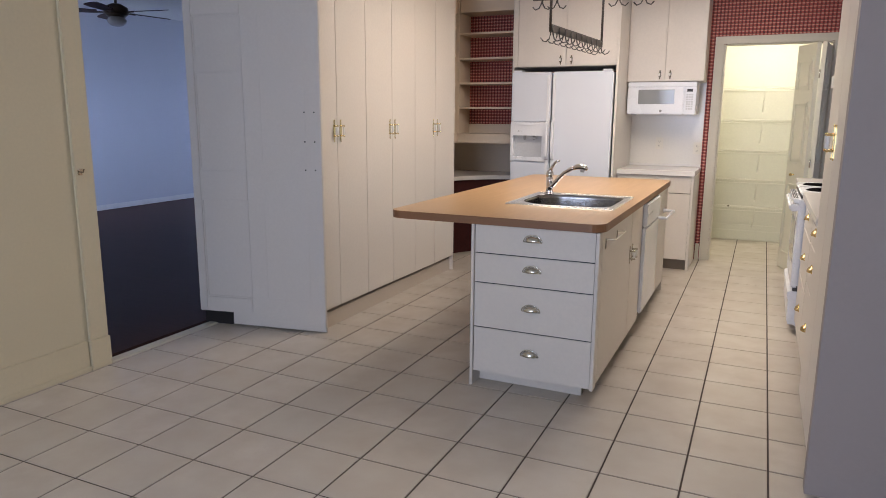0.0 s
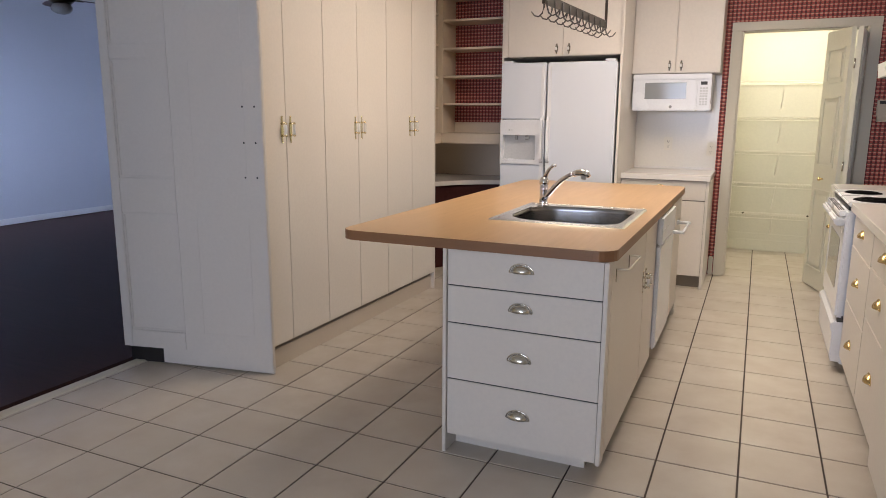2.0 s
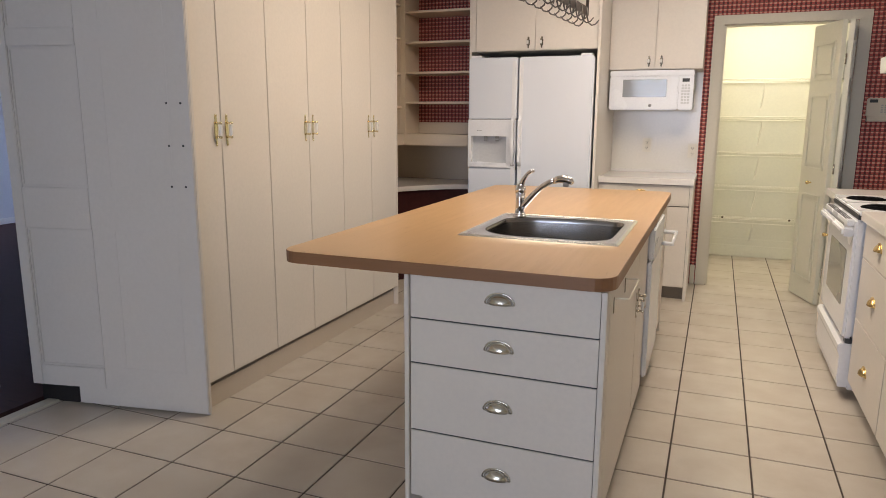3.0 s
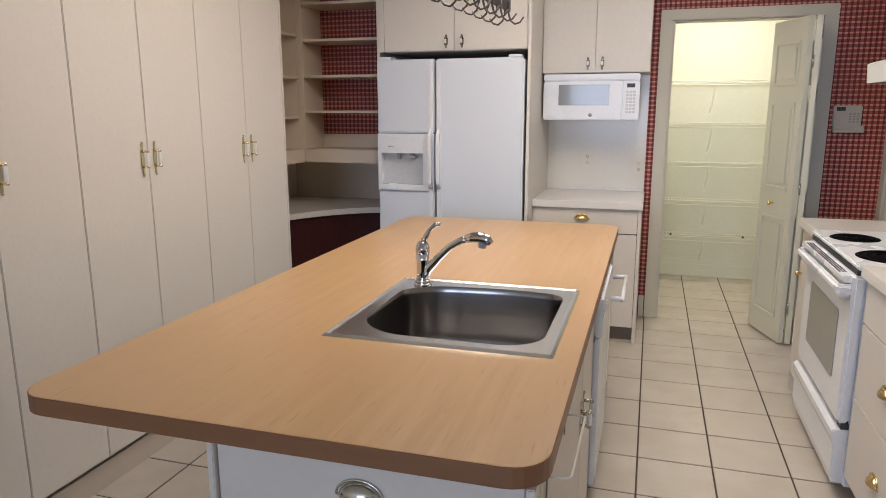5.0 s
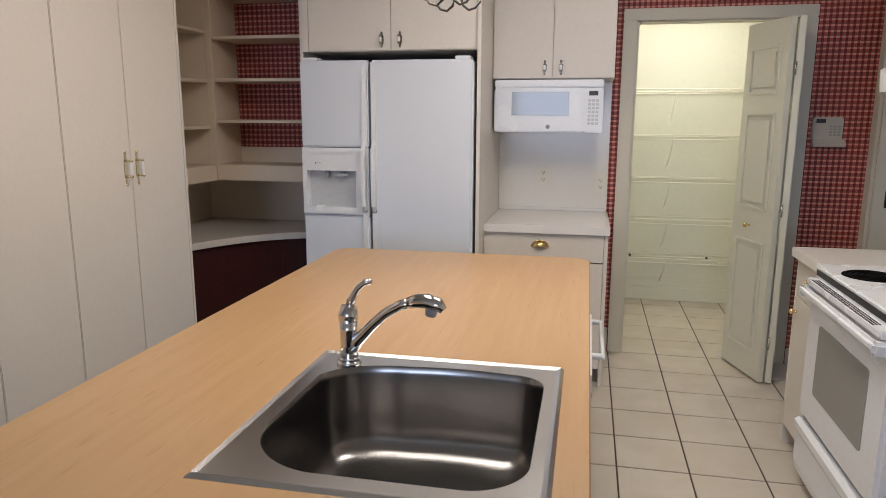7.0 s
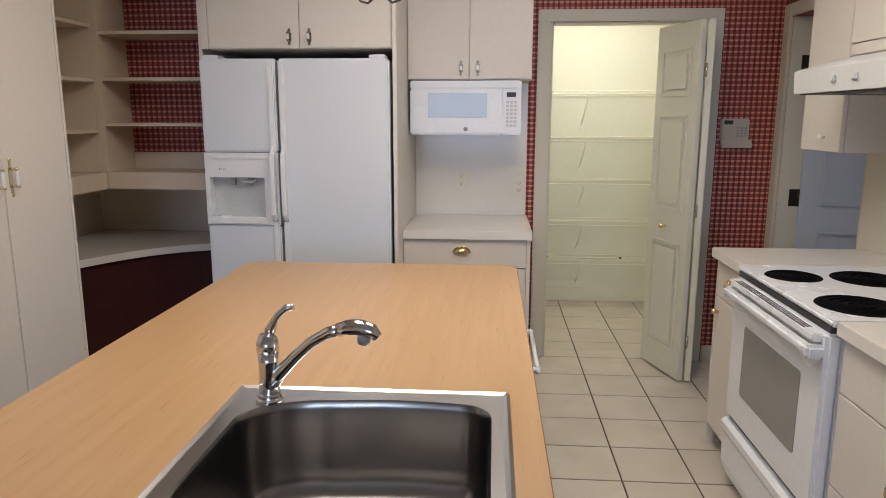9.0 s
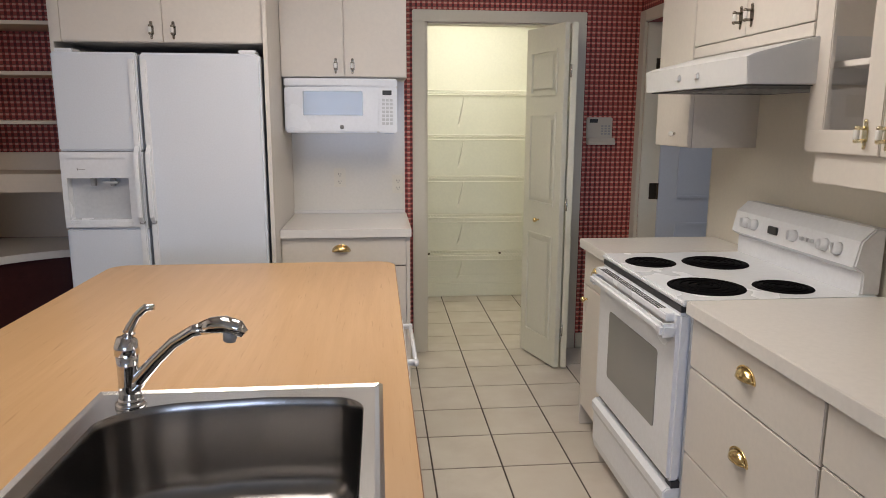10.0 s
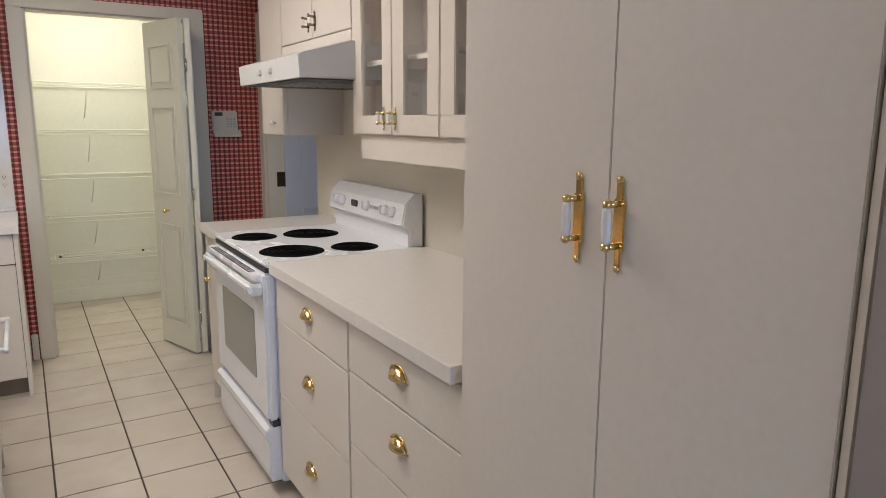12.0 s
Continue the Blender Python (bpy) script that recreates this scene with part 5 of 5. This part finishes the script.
# The door is white; dim blue daylight is mixed into this paint.
hall_shade_paint = painted("hall_door_shade_paint", (0.52, 0.55, 0.61), (0.48, 0.51, 0.57), 0.45)
m = pose(1.150, 7.150, 0, 0, 0, -4)
s = Shape()
s.box((0, 0.80), (-0.018, 0.018), (0.01, 2.04), hall_shade_paint, 0.003, m)
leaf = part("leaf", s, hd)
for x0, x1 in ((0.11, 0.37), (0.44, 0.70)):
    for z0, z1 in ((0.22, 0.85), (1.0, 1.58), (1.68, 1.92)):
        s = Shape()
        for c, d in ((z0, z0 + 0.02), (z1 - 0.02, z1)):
            s.box((x0, x1), (-0.030, -0.017), (c, d), hall_shade_paint, 0.003, m)
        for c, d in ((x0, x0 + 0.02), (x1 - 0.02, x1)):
            s.box((c, d), (-0.030, -0.017), (z0 + 0.02, z1 - 0.02), hall_shade_paint, 0.002, m)
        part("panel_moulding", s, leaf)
for z in (0.28, 1.045, 1.80):
    s = Shape()
    s.box((1.095, 1.146), (7.1525, 7.1548), (z - 0.05, z + 0.05), bronze, 0.001)
    s.cyl((1.148, 7.147, z - 0.05), (1.148, 7.147, z + 0.05), 0.008, bronze, seg=10)
    part("hinge", s, hd, "dark bronze hinge")

# ---- pot rack ----
pr = thing("pot_rack", (-0.96, 4.33, 1.74), "dark iron hanging pot rack with a row of hooks", "pot rack")
RA, RB = Vector((-0.995, 3.90, 0)), Vector((-0.925, 4.865, 0))
rw = (RB - RA)
s = Shape()
turn = pose(RA.x, RA.y, 0, 0, 0, math.degrees(math.atan2(rw.y, rw.x)))
s.box((0, rw.length), (-0.004, 0.004), (1.836, 1.878), iron, 0.001, turn)
part("hook_bar", s, pr)
for p in (RA, RB):
    s = Shape()
    s.cyl((p.x, p.y, 1.836), (p.x, p.y, T - 0.004), 0.0075, iron, seg=10)
    s.cyl((p.x, p.y, T - 0.012), (p.x, p.y, T - 0.0005), 0.035, iron, seg=20)
    part("hanger_rod", s, pr)
n_hooks = 10
for i in range(n_hooks):
    c = RA + rw * ((i + 0.25) / (n_hooks - 0.5))
    for f in (-1, 1):
        s = Shape()
        side = Vector((0.93, -0.1, 0)) * f
        s.tube([(c.x, c.y, 1.871)] + [(c.x + side.x * r, c.y + side.y * r, z) for r, z in ((0.006, 1.866), (0.008, 1.826), (0.016, 1.801), (0.034, 1.788), (0.054, 1.793), (0.070, 1.811))],
               [0.004, 0.004, 0.004, 0.0038, 0.0036, 0.0034, 0.003], iron, 7)
        part("hook", s, pr)
s = Shape()
s.cyl((-1.07, 3.82, 1.992), (-0.44, 3.86, 1.992), 0.006, iron, seg=10)
for p in ((-0.995, 3.825), (-0.50, 3.856)):
    s.cyl((*p, 1.992), (*p, T - 0.004), 0.0065, iron, seg=10)
part("upper_rail", s, pr)
for x, y in ((-1.02, 3.823), (-0.94, 3.828), (-0.625, 3.848), (-0.50, 3.856)):
    s = Shape()
    for f in (-1, 1):
        s.tube([(x, y, 1.994)] + [(x + f * r, y - 0.008, z) for r, z in ((0.004, 1.97), (0.016, 1.947), (0.035, 1.94), (0.05, 1.955))], 0.0034, iron, 7)
    part("hook", s, pr)

# ---- ceiling fan of the dining room ----
fan = thing("ceiling_fan", (-6.5, 5.83, 2.83), "dark ceiling fan with a light, at rest", "ceiling fan")
fx, fy = -6.5, 5.83
s = Shape()
s.cyl((fx, fy, 2.904), (fx, fy, 2.845), 0.07, bronze, 0.05, 20)
s.cyl((fx, fy, 2.845), (fx, fy, 2.63), 0.014, bronze)
part("downrod", s, fan)
s = Shape()
s.cyl((fx, fy, 2.50), (fx, fy, 2.54), 0.09, bronze, 0.13, 24)
s.cyl((fx, fy, 2.54), (fx, fy, 2.60), 0.13, bronze, 0.12, 24)
s.cyl((fx, fy, 2.60), (fx, fy, 2.64), 0.12, bronze, 0.05, 24)
part("motor", s, fan)
s = Shape()
s.ball((fx, fy, 2.46), 0.10, porcelain, (1, 1, 0.6), 18)
part("light_globe", s, fan, "frosted glass globe")
for k in range(5):
    turn = pose(fx, fy, 2.545, 0, 0, 72 * k + 81) @ pose(0, 0, 0, 10, 0, 0)
    s = Shape()
    s.box((0.10, 0.22), (-0.02, 0.02), (-0.004, 0.004), bronze, 0.002, turn)
    bm = bmesh.new()
    out = [bm.verts.new((0.19 + 0.46 * p[0], p[1], 0.004)) for p in ((0, -0.05), (0.6, -0.07), (0.93, -0.068), (1, -0.04), (1, 0.04), (0.93, 0.068), (0.6, 0.07), (0, 0.05))]
    f = bm.faces.new(out)
    g = bmesh.ops.extrude_face_region(bm, geom=[f])
    for v in [e for e in g["geom"] if isinstance(e, bmesh.types.BMVert)]:
        v.co.z += 0.008
    bmesh.ops.recalc_face_normals(bm, faces=bm.faces)
    bmesh.ops.transform(bm, matrix=turn, verts=bm.verts)
    s.take(bm, dark_wood)
    part("blade", s, fan, "dark wooden blade")


fan.location.z -= 0.075


def ceiling_lamp(x, y, w, d, z, label):
    lamp = thing("ceiling_lamp", (x, y, z), label, "ceiling lamp")
    sh = Shape()
    sh.box((x - w / 2, x + w / 2), (y - d / 2, y + d / 2), (z - 0.05, z - 0.0005), appliance, 0.006)
    part("housing", sh, lamp)
    sh = Shape()
    sh.box((x - w / 2 + 0.02, x + w / 2 - 0.02), (y - d / 2 + 0.02, y + d / 2 - 0.02), (z - 0.068, z - 0.0505), lamp_glow, 0.005)
    part("diffuser", sh, lamp, "glowing white diffuser")


ceiling_lamp(-1.25, 4.6, 0.6, 1.2, T, "white fluorescent ceiling lamp over the island")
ceiling_lamp(-0.38, 5.2, 0.6, 1.2, T, "white fluorescent ceiling lamp over the aisle")
ceiling_lamp(0.1, 7.95, 0.95, 0.75, 2.5, "flat white pantry ceiling lamp")

# ---- tiled floor: grout bed and tiles ----
TX, TY, TP, GAP = 0.235, 2.07, 0.305, 0.0038
s = Shape()
s.box((LEFT, 2.30), (FRONT, BACK), (-0.12, -0.0035), grout)
s.box((-0.30, 0.60), (BACK, BACK + 0.14), (-0.12, -0.0035), grout)
s.box((-0.70, 0.95), (BACK + 0.14, 8.66), (-0.12, -0.0035), grout)
floor = structure("floor", s, "beige ceramic floor tiles with dark grout", "floor")
ZONES = [(LEFT + 0.002, 2.298, FRONT + 0.002, BACK - 0.0), (-0.298, 0.598, BACK, BACK + 0.14), (-0.698, 0.948, BACK + 0.14, 8.658)]
HIDDEN = [(-1.1, -0.65, 3.5, 5.7), (LEFT, -2.46, 3.74, 5.75), (0.45, RIGHT, 2.9, 6.1), (-2.1, -1.1, 6.5, 7.3), (-1.1, -0.43, 6.72, 7.3)]


def tile_shape(x0, x1, y0, y1):
    c = 0.0022
    bm = bmesh.new()
    a = [bm.verts.new((x, y, -0.004)) for x, y in ((x0, y0), (x1, y0), (x1, y1), (x0, y1))]
    b = [bm.verts.new((x, y, -0.0012)) for x, y in ((x0, y0), (x1, y0), (x1, y1), (x0, y1))]
    d = [bm.verts.new((x, y, 0.0)) for x, y in ((x0 + c, y0 + c), (x1 - c, y0 + c), (x1 - c, y1 - c), (x0 + c, y1 - c))]
    for p, q in ((a, b), (b, d)):
        for i in range(4):
            j = (i + 1) % 4
            bm.faces.new((p[i], p[j], q[j], q[i]))
    bm.faces.new(d)
    return bm


half = TP / 2 - GAP
FULL = Shape().take(tile_shape(-half, half, -half, half), tile).mesh("tile")
rest, count = Shape(), 0
for zx0, zx1, zy0, zy1 in ZONES:
    for i in range(math.floor((zx0 - TX) / TP), math.ceil((zx1 - TX) / TP)):
        for j in range(math.floor((zy0 - TY) / TP), math.ceil((zy1 - TY) / TP)):
            x0, x1 = max(TX + i * TP + GAP, zx0), min(TX + (i + 1) * TP - GAP, zx1)
            y0, y1 = max(TY + j * TP + GAP, zy0), min(TY + (j + 1) * TP - GAP, zy1)
            if x1 - x0 < 0.012 or y1 - y0 < 0.012:
                continue
            if any(x0 > h[0] and x1 < h[1] and y0 > h[2] and y1 < h[3] for h in HIDDEN):
                continue
            cx, cy = (x0 + x1) / 2, (y0 + y1) / 2
            whole = x1 - x0 > 2 * half - 0.001 and y1 - y0 > 2 * half - 0.001
            if count < 300 and y1 > 0.9 and x0 < 0.5 and y0 < BACK:
                if whole:
                    put("tile", FULL, pose(cx, cy, 0), floor)
                else:
                    part("tile", Shape().take(tile_shape(x0, x1, y0, y1), tile), floor)
                count += 1
            else:
                rest.take(tile_shape(x0, x1, y0, y1), tile)
tagged(part("far_tiles", rest, floor), kind="stuff")
